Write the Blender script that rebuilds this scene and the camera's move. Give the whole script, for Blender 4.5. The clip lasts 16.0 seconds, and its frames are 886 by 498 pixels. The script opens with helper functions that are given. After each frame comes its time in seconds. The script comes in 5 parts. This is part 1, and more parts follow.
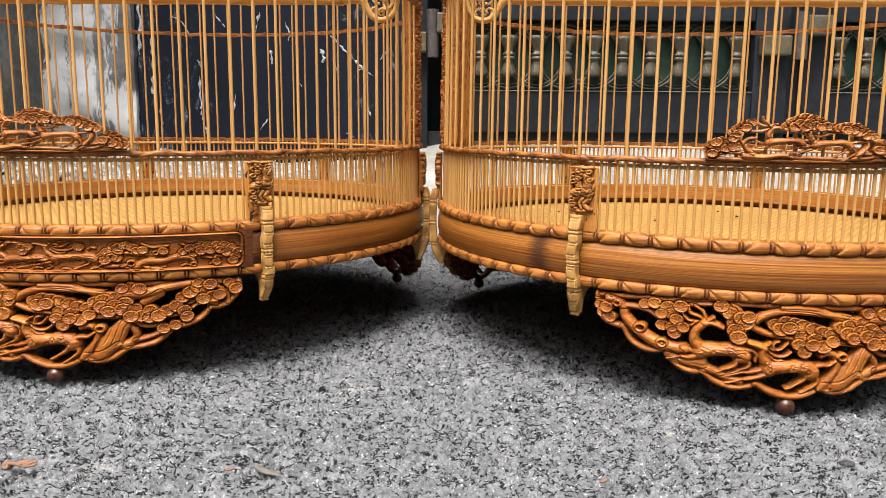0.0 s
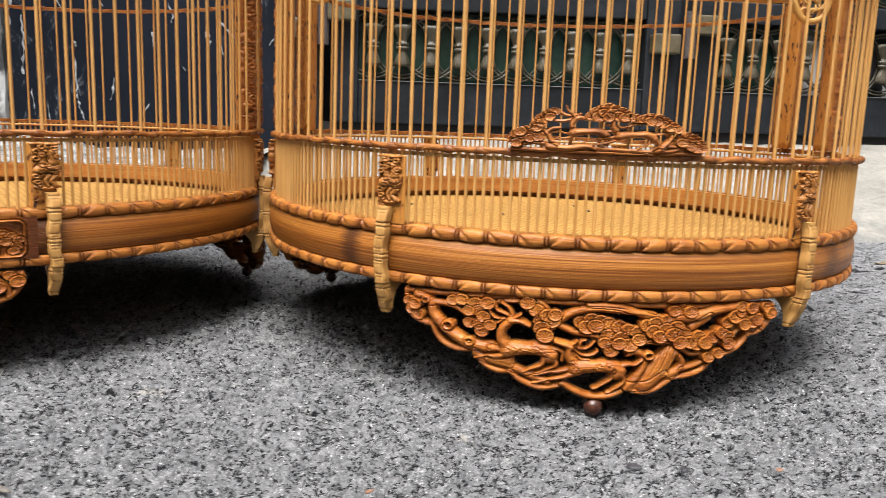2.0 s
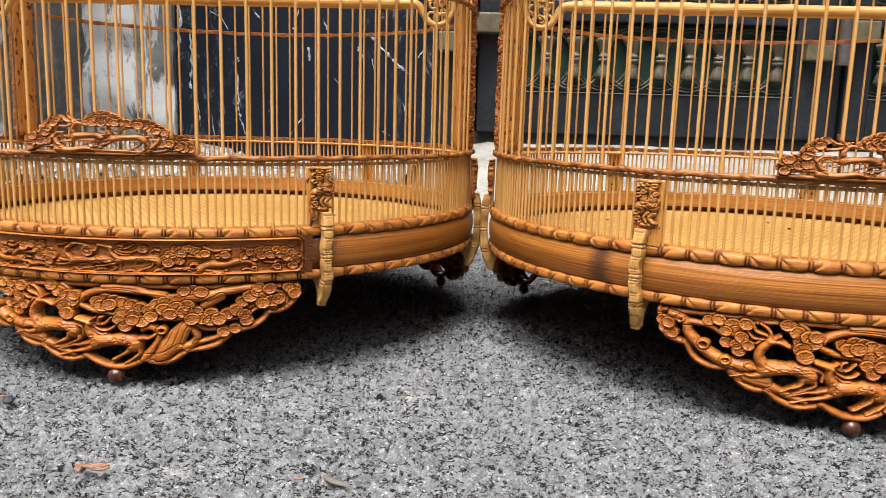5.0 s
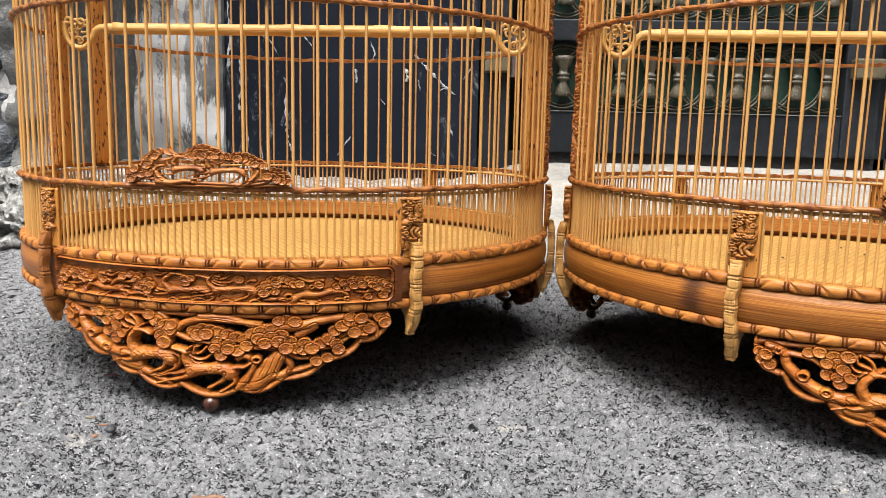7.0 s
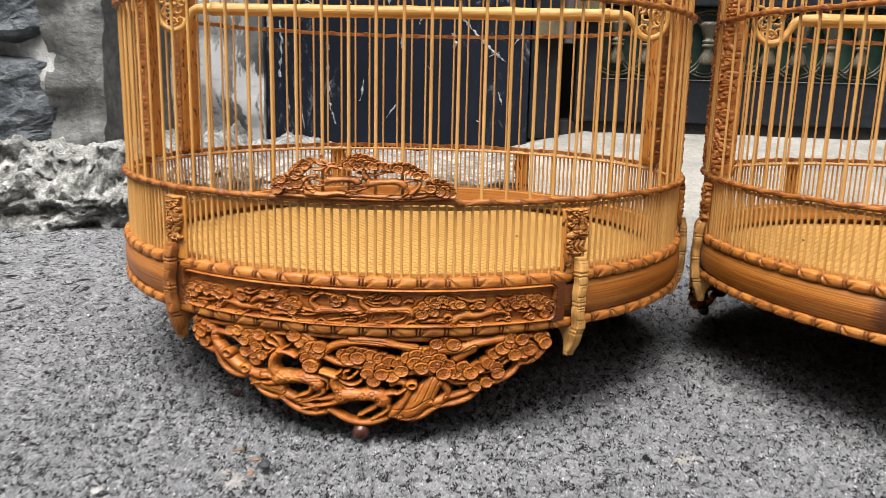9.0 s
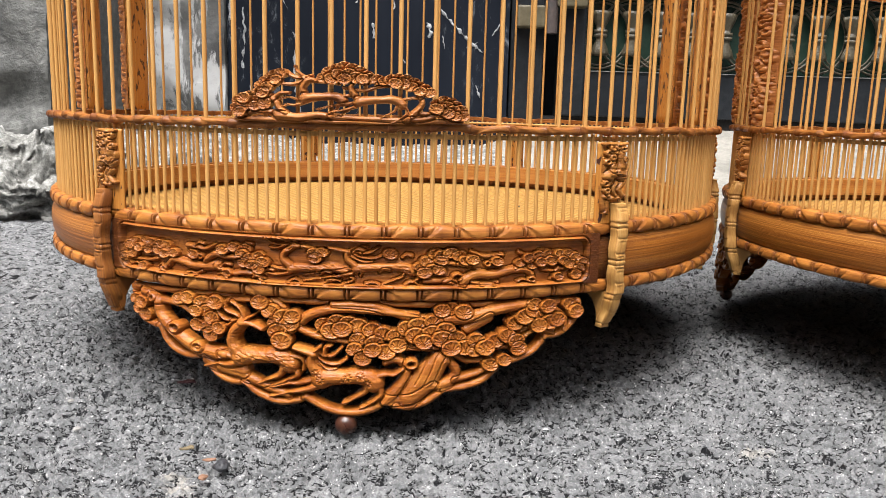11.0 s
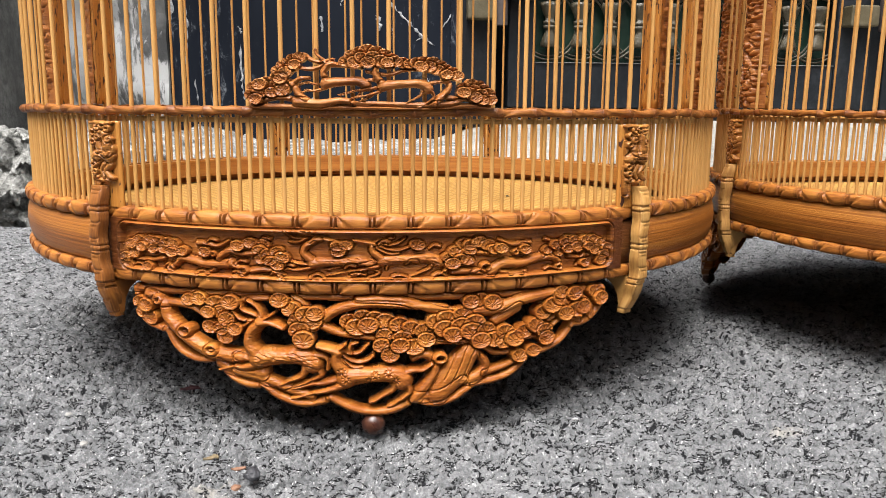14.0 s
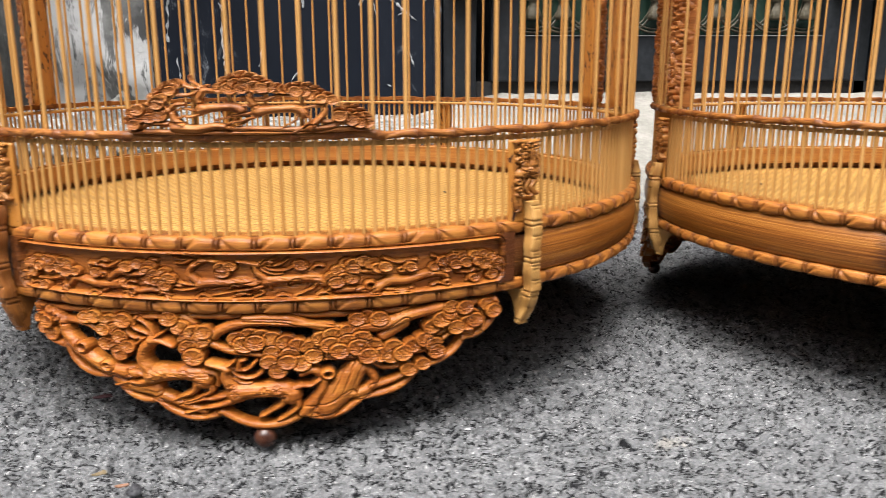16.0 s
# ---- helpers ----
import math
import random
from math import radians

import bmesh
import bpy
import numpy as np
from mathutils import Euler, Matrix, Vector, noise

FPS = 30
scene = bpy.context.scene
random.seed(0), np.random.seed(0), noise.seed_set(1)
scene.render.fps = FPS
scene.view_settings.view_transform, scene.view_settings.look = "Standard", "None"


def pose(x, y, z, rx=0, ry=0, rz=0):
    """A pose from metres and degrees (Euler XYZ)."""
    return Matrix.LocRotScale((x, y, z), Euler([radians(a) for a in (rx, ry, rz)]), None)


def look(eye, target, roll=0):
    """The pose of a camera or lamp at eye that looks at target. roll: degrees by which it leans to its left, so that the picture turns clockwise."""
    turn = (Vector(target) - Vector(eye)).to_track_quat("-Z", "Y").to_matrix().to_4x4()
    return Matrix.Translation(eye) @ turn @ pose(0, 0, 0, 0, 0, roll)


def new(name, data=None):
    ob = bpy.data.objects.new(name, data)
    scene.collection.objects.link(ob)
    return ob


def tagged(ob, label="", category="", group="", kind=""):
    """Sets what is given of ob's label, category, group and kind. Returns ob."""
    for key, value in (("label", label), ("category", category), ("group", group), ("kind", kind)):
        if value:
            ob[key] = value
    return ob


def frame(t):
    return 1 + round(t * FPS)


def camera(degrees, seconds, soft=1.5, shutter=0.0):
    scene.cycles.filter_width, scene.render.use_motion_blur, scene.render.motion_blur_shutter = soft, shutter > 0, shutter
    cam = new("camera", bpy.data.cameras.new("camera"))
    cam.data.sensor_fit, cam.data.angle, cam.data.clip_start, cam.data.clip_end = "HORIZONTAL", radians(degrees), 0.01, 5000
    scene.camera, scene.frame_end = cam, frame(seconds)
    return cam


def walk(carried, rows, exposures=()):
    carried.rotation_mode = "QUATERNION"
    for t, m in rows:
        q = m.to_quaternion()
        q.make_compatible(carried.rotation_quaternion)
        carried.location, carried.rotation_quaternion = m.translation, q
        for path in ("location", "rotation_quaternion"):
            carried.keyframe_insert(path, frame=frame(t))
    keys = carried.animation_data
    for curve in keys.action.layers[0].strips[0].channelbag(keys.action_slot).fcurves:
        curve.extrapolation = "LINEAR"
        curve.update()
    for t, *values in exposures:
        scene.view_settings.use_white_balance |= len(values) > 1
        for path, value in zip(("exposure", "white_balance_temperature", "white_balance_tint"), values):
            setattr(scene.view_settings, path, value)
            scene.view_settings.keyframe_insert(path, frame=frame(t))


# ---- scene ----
# ================= camera =================
cam = camera(58.34, 16.0, soft=0.65, shutter=0.35)
ROWS = [
    (0.0, 0.0000, -0.0000, 0.1495, 0.00, -9.01, -0.37),
    (0.5, 0.0003, 0.0032, 0.1507, -0.10, -9.20, -0.41),
    (1.0, 0.0032, 0.0055, 0.1531, -1.08, -9.34, -0.60),
    (1.5, 0.0267, 0.0126, 0.1484, -3.23, -9.31, -1.28),
    (2.0, 0.0664, 0.0226, 0.1461, -5.12, -9.37, -1.72),
    (2.5, 0.0768, 0.0262, 0.1452, -6.17, -9.41, -1.83),
    (3.0, 0.0595, 0.0238, 0.1495, -5.76, -9.53, -1.78),
    (3.5, 0.0337, 0.0167, 0.1521, -4.49, -9.33, -1.59),
    (4.0, 0.0054, 0.0082, 0.1577, -1.69, -9.55, -1.35),
    (4.5, -0.0121, 0.0037, 0.1597, 0.38, -9.55, -1.33),
    (5.0, -0.0233, 0.0020, 0.1570, 1.65, -9.36, -1.44),
    (7.3, -0.0630, -0.0010, 0.1700, 4.00, -8.31, -1.10),
    (7.5, -0.0616, -0.0003, 0.1733, 4.38, -8.58, -1.11),
    (8.0, -0.0687, -0.0019, 0.1697, 4.54, -8.62, -1.31),
    (8.5, -0.1142, 0.0024, 0.1665, 5.11, -9.86, -1.67),
    (9.0, -0.1583, 0.0380, 0.1908, 3.25, -11.63, -1.26),
    (9.2, -0.1630, 0.0630, 0.1650, 2.43, -11.56, -1.70),
    (11.3, -0.1890, 0.1200, 0.1360, 0.03, -9.52, -1.50),
    (11.5, -0.1966, 0.1219, 0.1339, -0.74, -9.29, -1.80),
    (12.0, -0.2045, 0.1220, 0.1335, -2.04, -9.25, -1.92),
    (12.5, -0.2076, 0.1269, 0.1310, -3.28, -9.36, -1.92),
    (13.0, -0.2131, 0.1277, 0.1286, -3.93, -9.88, -1.58),
    (13.5, -0.2163, 0.1277, 0.1316, -4.14, -10.11, -0.89),
    (14.0, -0.2175, 0.1290, 0.1337, -4.31, -10.15, -0.47),
    (14.5, -0.2197, 0.1315, 0.1278, -4.25, -10.36, -0.21),
    (15.0, -0.2234, 0.1348, 0.1324, -4.00, -10.96, -0.00),
    (15.5, -0.2088, 0.1290, 0.1454, -3.54, -11.69, 0.05),
    (16.0, -0.1639, 0.1249, 0.1574, -3.27, -12.86, 0.13),
]
walk(cam, [(t, pose(x, y, z, 90 + pitch, roll, yaw)) for t, x, y, z, yaw, pitch, roll in ROWS], exposures=[(0.0, 2.10), (2.5, 2.02), (5.0, 2.08), (8.0, 2.12), (9.0, 1.96), (11.5, 2.12), (16.0, 2.08)])

# ================= sky and light =================
world = bpy.data.worlds.new("overcast_sky")
scene.world = world
world.use_nodes = True
wn = world.node_tree.nodes
sky = wn.new("ShaderNodeTexSky")
sky.sky_type, sky.sun_disc = "NISHITA", False
sky.sun_elevation, sky.sun_rotation = radians(68), radians(202)
sky.dust_density, sky.air_density = 4.0, 1.0
soften = wn.new("ShaderNodeHueSaturation")
soften.inputs["Saturation"].default_value = 0.25
world.node_tree.links.new(sky.outputs["Color"], soften.inputs["Color"])
world.node_tree.links.new(soften.outputs["Color"], wn["Background"].inputs["Color"])
wn["Background"].inputs["Strength"].default_value = 0.088

sun = new("sun", bpy.data.lights.new("sun", "SUN"))
sun.data.energy, sun.data.angle, sun.data.color = 2.15, radians(42), (1.0, 0.985, 0.965)
sun.matrix_world = look((-0.7, -1.2, 5.0), (0, 0.6, 0))


# ================= materials =================
WOOD = (0.73, 0.68, 0.59)


class Mat:
    """A node material with a Principled surface, and short ways to add nodes."""

    def __init__(self, name, rough=0.5, metal=0.0, spec=0.5):
        self.m = bpy.data.materials.new(name)
        self.m.use_nodes = True
        self.t = self.m.node_tree
        self.p = self.t.nodes["Principled BSDF"]
        self.p.inputs["Roughness"].default_value = rough
        self.p.inputs["Metallic"].default_value = metal
        self.p.inputs["Specular IOR Level"].default_value = spec

    def node(self, kind, **sets):
        n = self.t.nodes.new(kind)
        for k, v in sets.items():
            if k in n.inputs:
                n.inputs[k].default_value = v
        return n

    def link(self, a, b):
        self.t.links.new(a, b)

    def coords(self, which="Object", scale=(1, 1, 1), offset=(0, 0, 0)):
        c = self.node("ShaderNodeTexCoord")
        m = self.node("ShaderNodeMapping")
        m.inputs["Scale"].default_value = scale
        m.inputs["Location"].default_value = offset
        self.link(c.outputs[which], m.inputs["Vector"])
        return m.outputs["Vector"]

    def noise(self, vec, scale, detail=4.0, rough=0.55, distort=0.0):
        n = self.node("ShaderNodeTexNoise", Scale=scale, Detail=detail, Roughness=rough, Distortion=distort)
        self.link(vec, n.inputs["Vector"])
        return n.outputs["Fac"]

    def ramp(self, fac, *stops):
        r = self.node("ShaderNodeValToRGB")
        e = r.color_ramp.elements
        while len(e) < len(stops):
            e.new(0.5)
        for el, (pos, col) in zip(e, stops):
            el.position = pos
            el.color = (*col, 1) if len(col) == 3 else col
        self.link(fac, r.inputs["Fac"])
        return r.outputs["Color"]

    def mix(self, fac, a, b, blend="MIX"):
        n = self.node("ShaderNodeMix")
        n.data_type, n.blend_type = "RGBA", blend
        for sock, v in ((n.inputs["Factor"], fac), (n.inputs[6], a), (n.inputs[7], b)):
            if isinstance(v, (int, float)):
                sock.default_value = v
            elif isinstance(v, tuple):
                sock.default_value = (*v, 1)
            else:
                self.link(v, sock)
        return n.outputs[2]

    def maths(self, op, a, b=0.0):
        n = self.node("ShaderNodeMath")
        n.operation = op
        for sock, v in ((n.inputs[0], a), (n.inputs[1], b)):
            if isinstance(v, (int, float)):
                sock.default_value = v
            else:
                self.link(v, sock)
        return n.outputs[0]

    def random(self):
        return self.node("ShaderNodeObjectInfo").outputs["Random"]

    def colour(self, sock, reflect=(0.72, 0.72, 0.72)):
        """Base colour, scaled to what such a surface reflects."""
        self.link(self.mix(1.0, sock, reflect, "MULTIPLY"), self.p.inputs["Base Color"])
        return self

    def roughness(self, fac, lo, hi):
        n = self.node("ShaderNodeMapRange")
        n.inputs[3].default_value, n.inputs[4].default_value = lo, hi
        self.link(fac, n.inputs[0])
        self.link(n.outputs[0], self.p.inputs["Roughness"])
        return self

    def bump(self, height, dist, strength=1.0):
        b = self.node("ShaderNodeBump", Strength=strength, Distance=dist)
        self.link(height, b.inputs["Height"])
        self.link(b.outputs["Normal"], self.p.inputs["Normal"])
        return self


def bamboo_mat(name, light, mid, dark, rough=0.38, along="UV", scale=(8, 1300, 1), spots=None, tint=0.0, burns=(), relief=0.0008):
    """Polished bamboo: long fibres along one direction, slow colour drift, optional dark spots."""
    M = Mat(name, rough, spec=0.35)
    v = M.coords(along, scale)
    if along == "Object":
        shift = M.node("ShaderNodeVectorMath")
        M.link(v, shift.inputs[0])
        far = M.node("ShaderNodeCombineXYZ")
        M.link(M.maths("MULTIPLY", M.random(), 91.0), far.inputs[0])
        M.link(M.maths("MULTIPLY", M.random(), 57.0), far.inputs[2])
        M.link(far.outputs[0], shift.inputs[1])
        v = shift.outputs[0]
    fibre = M.noise(v, 1.0, 5, 0.65)
    drift = M.noise(M.coords(along, tuple(s * 0.09 for s in scale)), 3.0, 2)
    both = M.maths("ADD", M.maths("MULTIPLY", fibre, 0.65), M.maths("MULTIPLY", drift, 0.35))
    col = M.ramp(both, (0.36, dark), (0.49, mid), (0.62, light))
    if spots:
        blot = M.ramp(M.noise(M.coords(along, spots[0]), 1.0, 3, 0.5), (spots[1], (0, 0, 0)), (spots[1] + 0.03, (1, 1, 1)))
        col = M.mix(blot, col, spots[2])
    if burns:
        uvx = M.node("ShaderNodeSeparateXYZ")
        M.link(M.coords("UV"), uvx.inputs[0])
        ragged = M.maths("MULTIPLY", M.maths("SUBTRACT", M.noise(M.coords("UV", (60, 900, 1)), 1.0, 4, 0.6), 0.5), 1.6)
        for at, half, tone in burns:
            near = M.maths("SUBTRACT", 1.0, M.maths("DIVIDE", M.maths("ABSOLUTE", M.maths("SUBTRACT", uvx.outputs[0], at)), half))
            mask = M.ramp(M.maths("ADD", near, ragged), (0.05, (0, 0, 0)), (0.75, (tone, tone, tone)))
            col = M.mix(mask, col, (0.055, 0.018, 0.008))
    if tint:
        r = M.node("ShaderNodeHueSaturation")
        M.link(M.maths("ADD", M.maths("MULTIPLY", M.random(), tint), 1 - tint / 2), r.inputs["Value"])
        M.link(col, r.inputs["Color"])
        col = r.outputs["Color"]
    M.colour(col, WOOD).roughness(fibre, rough - 0.08, rough + 0.14)
    M.bump(fibre, relief, 0.5)
    return M


def carved_mat(name, light, mid, dark, rough=0.45, grain=(90, 700, 1), joints=0, burns=()):
    """Carved bamboo root: warm brown with fine grain and darker worn patches."""
    M = Mat(name, rough, spec=0.25)
    g = M.noise(M.coords("UV", grain), 1.0, 5, 0.65)
    big = M.noise(M.coords("UV", (60, 60, 1)), 1.0, 3, 0.6)
    f = M.maths("ADD", M.maths("MULTIPLY", g, 0.5), M.maths("MULTIPLY", big, 0.5))
    col = M.ramp(f, (0.34, dark), (0.47, mid), (0.62, light))
    if joints:
        # scorched rings at the joints of the hoop
        ux = M.node("ShaderNodeSeparateXYZ")
        M.link(M.coords("UV"), ux.inputs[0])
        t = M.maths("FRACT", M.maths("ADD", M.maths("MULTIPLY", ux.outputs[0], joints / (2 * math.pi * 0.2)), 0.475))
        near = M.maths("ADD", M.maths("ABSOLUTE", M.maths("SUBTRACT", t, 0.5)), M.maths("MULTIPLY", M.maths("SUBTRACT", M.noise(M.coords("UV", (300, 900, 1)), 1.0, 3, 0.6), 0.5), 0.35))
        col = M.mix(M.ramp(near, (0.05, (0.6, 0.6, 0.6)), (0.22, (0, 0, 0))), col, (0.11, 0.030, 0.011))
    for at, half in burns:
        bx = M.node("ShaderNodeSeparateXYZ")
        M.link(M.coords("UV"), bx.inputs[0])
        off = M.maths("DIVIDE", M.maths("ABSOLUTE", M.maths("SUBTRACT", bx.outputs[0], at)), half)
        off = M.maths("ADD", off, M.maths("MULTIPLY", M.maths("SUBTRACT", M.noise(M.coords("UV", (60, 900, 1)), 1.0, 4, 0.6), 0.5), 1.4))
        col = M.mix(M.ramp(off, (0.35, (0.85, 0.85, 0.85)), (1.1, (0, 0, 0))), col, (0.06, 0.017, 0.008))
    M.colour(col, WOOD)
    M.roughness(big, rough - 0.12, rough + 0.12)
    M.bump(g, 0.0006, 0.6)
    return M


def stony(name, a, b, c, rough, s1, s2, depth, spec=0.4):
    M = Mat(name, rough, spec=spec)
    v = M.coords("Object")
    n1, n2 = M.noise(v, s1, 6, 0.65, 0.6), M.noise(v, s2, 5, 0.7)
    f = M.maths("ADD", M.maths("MULTIPLY", n1, 0.6), M.maths("MULTIPLY", n2, 0.4))
    M.colour(M.ramp(f, (0.36, a), (0.5, b), (0.64, c)))
    M.roughness(n1, rough - 0.15, rough + 0.1)
    M.bump(M.maths("ADD", n1, n2), depth, 0.8)
    return M


bamboo_band = bamboo_mat("bamboo_band", (0.49, 0.21, 0.042), (0.34, 0.118, 0.019), (0.145, 0.042, 0.008), 0.36, scale=(8, 1000, 1), burns=((0.117, 0.012, 0.8), (1.1395, 0.012, 0.8)))
bamboo_band_plain = bamboo_mat("bamboo_band_plain", (0.49, 0.215, 0.045), (0.325, 0.116, 0.020), (0.135, 0.038, 0.007), 0.36, scale=(8, 1000, 1), burns=((1.116, 0.010, 0.85), (1.409, 0.014, 0.6)))
bamboo_bar = bamboo_mat("bamboo_bar", (0.64, 0.365, 0.125), (0.57, 0.31, 0.095), (0.46, 0.225, 0.060), 0.6, "Object", (300, 300, 14), tint=0.10, relief=0.00006)
bamboo_liner = bamboo_mat("bamboo_liner", (0.58, 0.28, 0.065), (0.47, 0.19, 0.04), (0.32, 0.115, 0.022), 0.45)
bamboo_pale = bamboo_mat("bamboo_pale", (0.62, 0.375, 0.140), (0.50, 0.270, 0.082), (0.27, 0.120, 0.032), 0.5, "UV", (700, 60, 1), tint=0.1)
bamboo_stake = bamboo_mat("bamboo_stake", (0.40, 0.165, 0.036), (0.29, 0.105, 0.022), (0.13, 0.040, 0.010), 0.45, "UV", (700, 60, 1))
bamboo_perch = bamboo_mat("bamboo_perch", (0.68, 0.42, 0.15), (0.58, 0.32, 0.09), (0.42, 0.20, 0.05), 0.4, "UV", (10, 900, 1))
bamboo_spotted = bamboo_mat("bamboo_spotted", (0.60, 0.29, 0.064), (0.52, 0.22, 0.042), (0.38, 0.14, 0.025), 0.45, "UV", (900, 12, 1),
                            spots=((300, 130, 1), 0.582, (0.055, 0.015, 0.007)))
carved_brown = carved_mat("carved_brown", (0.49, 0.19, 0.036), (0.345, 0.107, 0.019), (0.19, 0.050, 0.011), 0.34, (40, 1100, 1))
carved_frieze = carved_mat("carved_frieze", (0.46, 0.175, 0.034), (0.31, 0.096, 0.018), (0.16, 0.043, 0.010), 0.36, (40, 1100, 1), 0, ((-0.113, 0.0085), (0.1125, 0.0085)))
carved_dark = carved_mat("carved_dark", (0.36, 0.135, 0.038), (0.22, 0.074, 0.020), (0.095, 0.028, 0.010), 0.45)
carved_tan = carved_mat("carved_tan", (0.45, 0.20, 0.050), (0.30, 0.115, 0.026), (0.14, 0.045, 0.012), 0.4)
carved_joint = carved_mat("carved_joint", (0.50, 0.21, 0.046), (0.37, 0.135, 0.028), (0.16, 0.048, 0.013), 0.45, (60, 900, 1), 84)
carved_hoop = carved_mat("carved_hoop", (0.42, 0.175, 0.042), (0.29, 0.103, 0.023), (0.12, 0.036, 0.010), 0.4, (60, 900, 1), 76)
carved_crest = carved_mat("carved_crest", (0.50, 0.21, 0.062), (0.35, 0.125, 0.034), (0.18, 0.056, 0.017), 0.36, (50, 900, 1))
# grey of the unseen walls that are added to shape the light
blocker_grey = stony("blocker_grey", (0.34, 0.34, 0.33), (0.42, 0.42, 0.41), (0.5, 0.495, 0.48), 0.85, 3, 40, 0.004)
dark_bead = stony("dark_bead", (0.020, 0.007, 0.005), (0.050, 0.016, 0.009), (0.105, 0.038, 0.017), 0.3, 90, 400, 0.0002)

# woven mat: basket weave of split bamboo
mat_weave = Mat("woven_mat", 0.5)
wswap = mat_weave.node("ShaderNodeSeparateXYZ")
mat_weave.link(mat_weave.coords("UV"), wswap.inputs[0])
wjoin = mat_weave.node("ShaderNodeCombineXYZ")
mat_weave.link(wswap.outputs[1], wjoin.inputs[0])
mat_weave.link(wswap.outputs[0], wjoin.inputs[1])
wv = wjoin.outputs[0]
wsep = mat_weave.node("ShaderNodeSeparateXYZ")
mat_weave.link(wv, wsep.inputs[0])
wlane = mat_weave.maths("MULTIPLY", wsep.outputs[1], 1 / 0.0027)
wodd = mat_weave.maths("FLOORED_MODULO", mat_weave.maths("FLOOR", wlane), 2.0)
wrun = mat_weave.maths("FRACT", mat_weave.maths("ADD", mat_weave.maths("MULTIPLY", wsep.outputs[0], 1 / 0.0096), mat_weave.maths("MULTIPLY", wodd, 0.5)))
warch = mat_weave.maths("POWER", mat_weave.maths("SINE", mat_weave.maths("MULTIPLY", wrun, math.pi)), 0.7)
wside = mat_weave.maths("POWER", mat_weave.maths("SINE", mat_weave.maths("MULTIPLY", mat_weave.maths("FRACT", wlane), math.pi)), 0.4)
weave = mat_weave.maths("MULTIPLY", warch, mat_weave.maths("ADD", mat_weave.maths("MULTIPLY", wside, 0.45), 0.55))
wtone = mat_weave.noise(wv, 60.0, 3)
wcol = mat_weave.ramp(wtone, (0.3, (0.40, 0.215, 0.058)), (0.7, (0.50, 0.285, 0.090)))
# shade in the gaps of the weave, put into the colour
wgap_shade = mat_weave.mix(0.9, wcol, (0.20, 0.085, 0.018))
mat_weave.colour(mat_weave.mix(mat_weave.ramp(weave, (0.25, (0, 0, 0)), (0.62, (1, 1, 1))), wgap_shade, wcol), (0.92, 0.90, 0.72))
mat_weave.bump(weave, 0.0014, 0.8)

# asphalt: grey bitumen-coated stones, black slits of bitumen and painted-in shade between them, pale sand trodden in
# here and there
asphalt = Mat("asphalt", 0.85, spec=0.15)
av = asphalt.coords("Object")
acell = asphalt.node("ShaderNodeTexVoronoi", Scale=170.0)
asphalt.link(av, acell.inputs["Vector"])
afine = asphalt.noise(av, 1700.0, 3, 0.7)
amid = asphalt.noise(av, 480.0, 5, 0.7)
abig = asphalt.noise(av, 9.0, 4, 0.6)
acol = asphalt.ramp(acell.outputs["Color"], (0.1, (0.20, 0.203, 0.209)), (0.6, (0.28, 0.283, 0.288)), (0.95, (0.37, 0.372, 0.374)))
acol = asphalt.mix(asphalt.ramp(amid, (0.40, (0.7, 0.7, 0.7)), (0.52, (0, 0, 0))), acol, (0.10, 0.101, 0.105))
acol = asphalt.mix(asphalt.ramp(afine, (0.38, (0.75, 0.75, 0.75)), (0.52, (0, 0, 0))), acol, (0.11, 0.111, 0.115))
aglint = asphalt.ramp(asphalt.noise(av, 620.0, 4, 0.7), (0.605, (0, 0, 0)), (0.665, (0.95, 0.95, 0.95)))
acol = asphalt.mix(aglint, acol, (0.78, 0.775, 0.76))
asand = asphalt.node("ShaderNodeAttribute")
asand.attribute_name = "sand"
adust = asphalt.ramp(asphalt.maths("ADD", asand.outputs["Fac"], asphalt.maths("MULTIPLY", asphalt.maths("SUBTRACT", asphalt.noise(av, 190.0, 7, 0.75), 0.5), 2.2)), (0.45, (0, 0, 0)), (0.85, (0.6, 0.6, 0.6)))
acol = asphalt.mix(adust, acol, (0.56, 0.51, 0.44))
acol = asphalt.mix(asphalt.ramp(abig, (0.35, (0, 0, 0)), (0.7, (0.3, 0.3, 0.3))), acol, (0.34, 0.34, 0.345))
# worn holds the slit mask, coloured dark as bitumen and as painted shade
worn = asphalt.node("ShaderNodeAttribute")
worn.attribute_name = "bitumen_shade"
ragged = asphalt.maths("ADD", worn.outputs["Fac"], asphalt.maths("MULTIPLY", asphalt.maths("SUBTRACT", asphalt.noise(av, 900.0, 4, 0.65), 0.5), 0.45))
# scattered hair-thin dark lines, painted as further shaded slits
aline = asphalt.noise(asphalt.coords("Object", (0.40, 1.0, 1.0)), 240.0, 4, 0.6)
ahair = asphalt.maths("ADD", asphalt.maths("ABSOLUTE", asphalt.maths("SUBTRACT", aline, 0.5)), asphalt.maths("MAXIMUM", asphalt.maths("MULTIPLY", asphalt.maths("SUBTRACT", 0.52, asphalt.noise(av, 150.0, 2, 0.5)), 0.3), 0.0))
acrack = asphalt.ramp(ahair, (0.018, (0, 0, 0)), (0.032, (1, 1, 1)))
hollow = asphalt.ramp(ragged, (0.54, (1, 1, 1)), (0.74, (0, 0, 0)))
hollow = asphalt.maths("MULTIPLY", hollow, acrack)
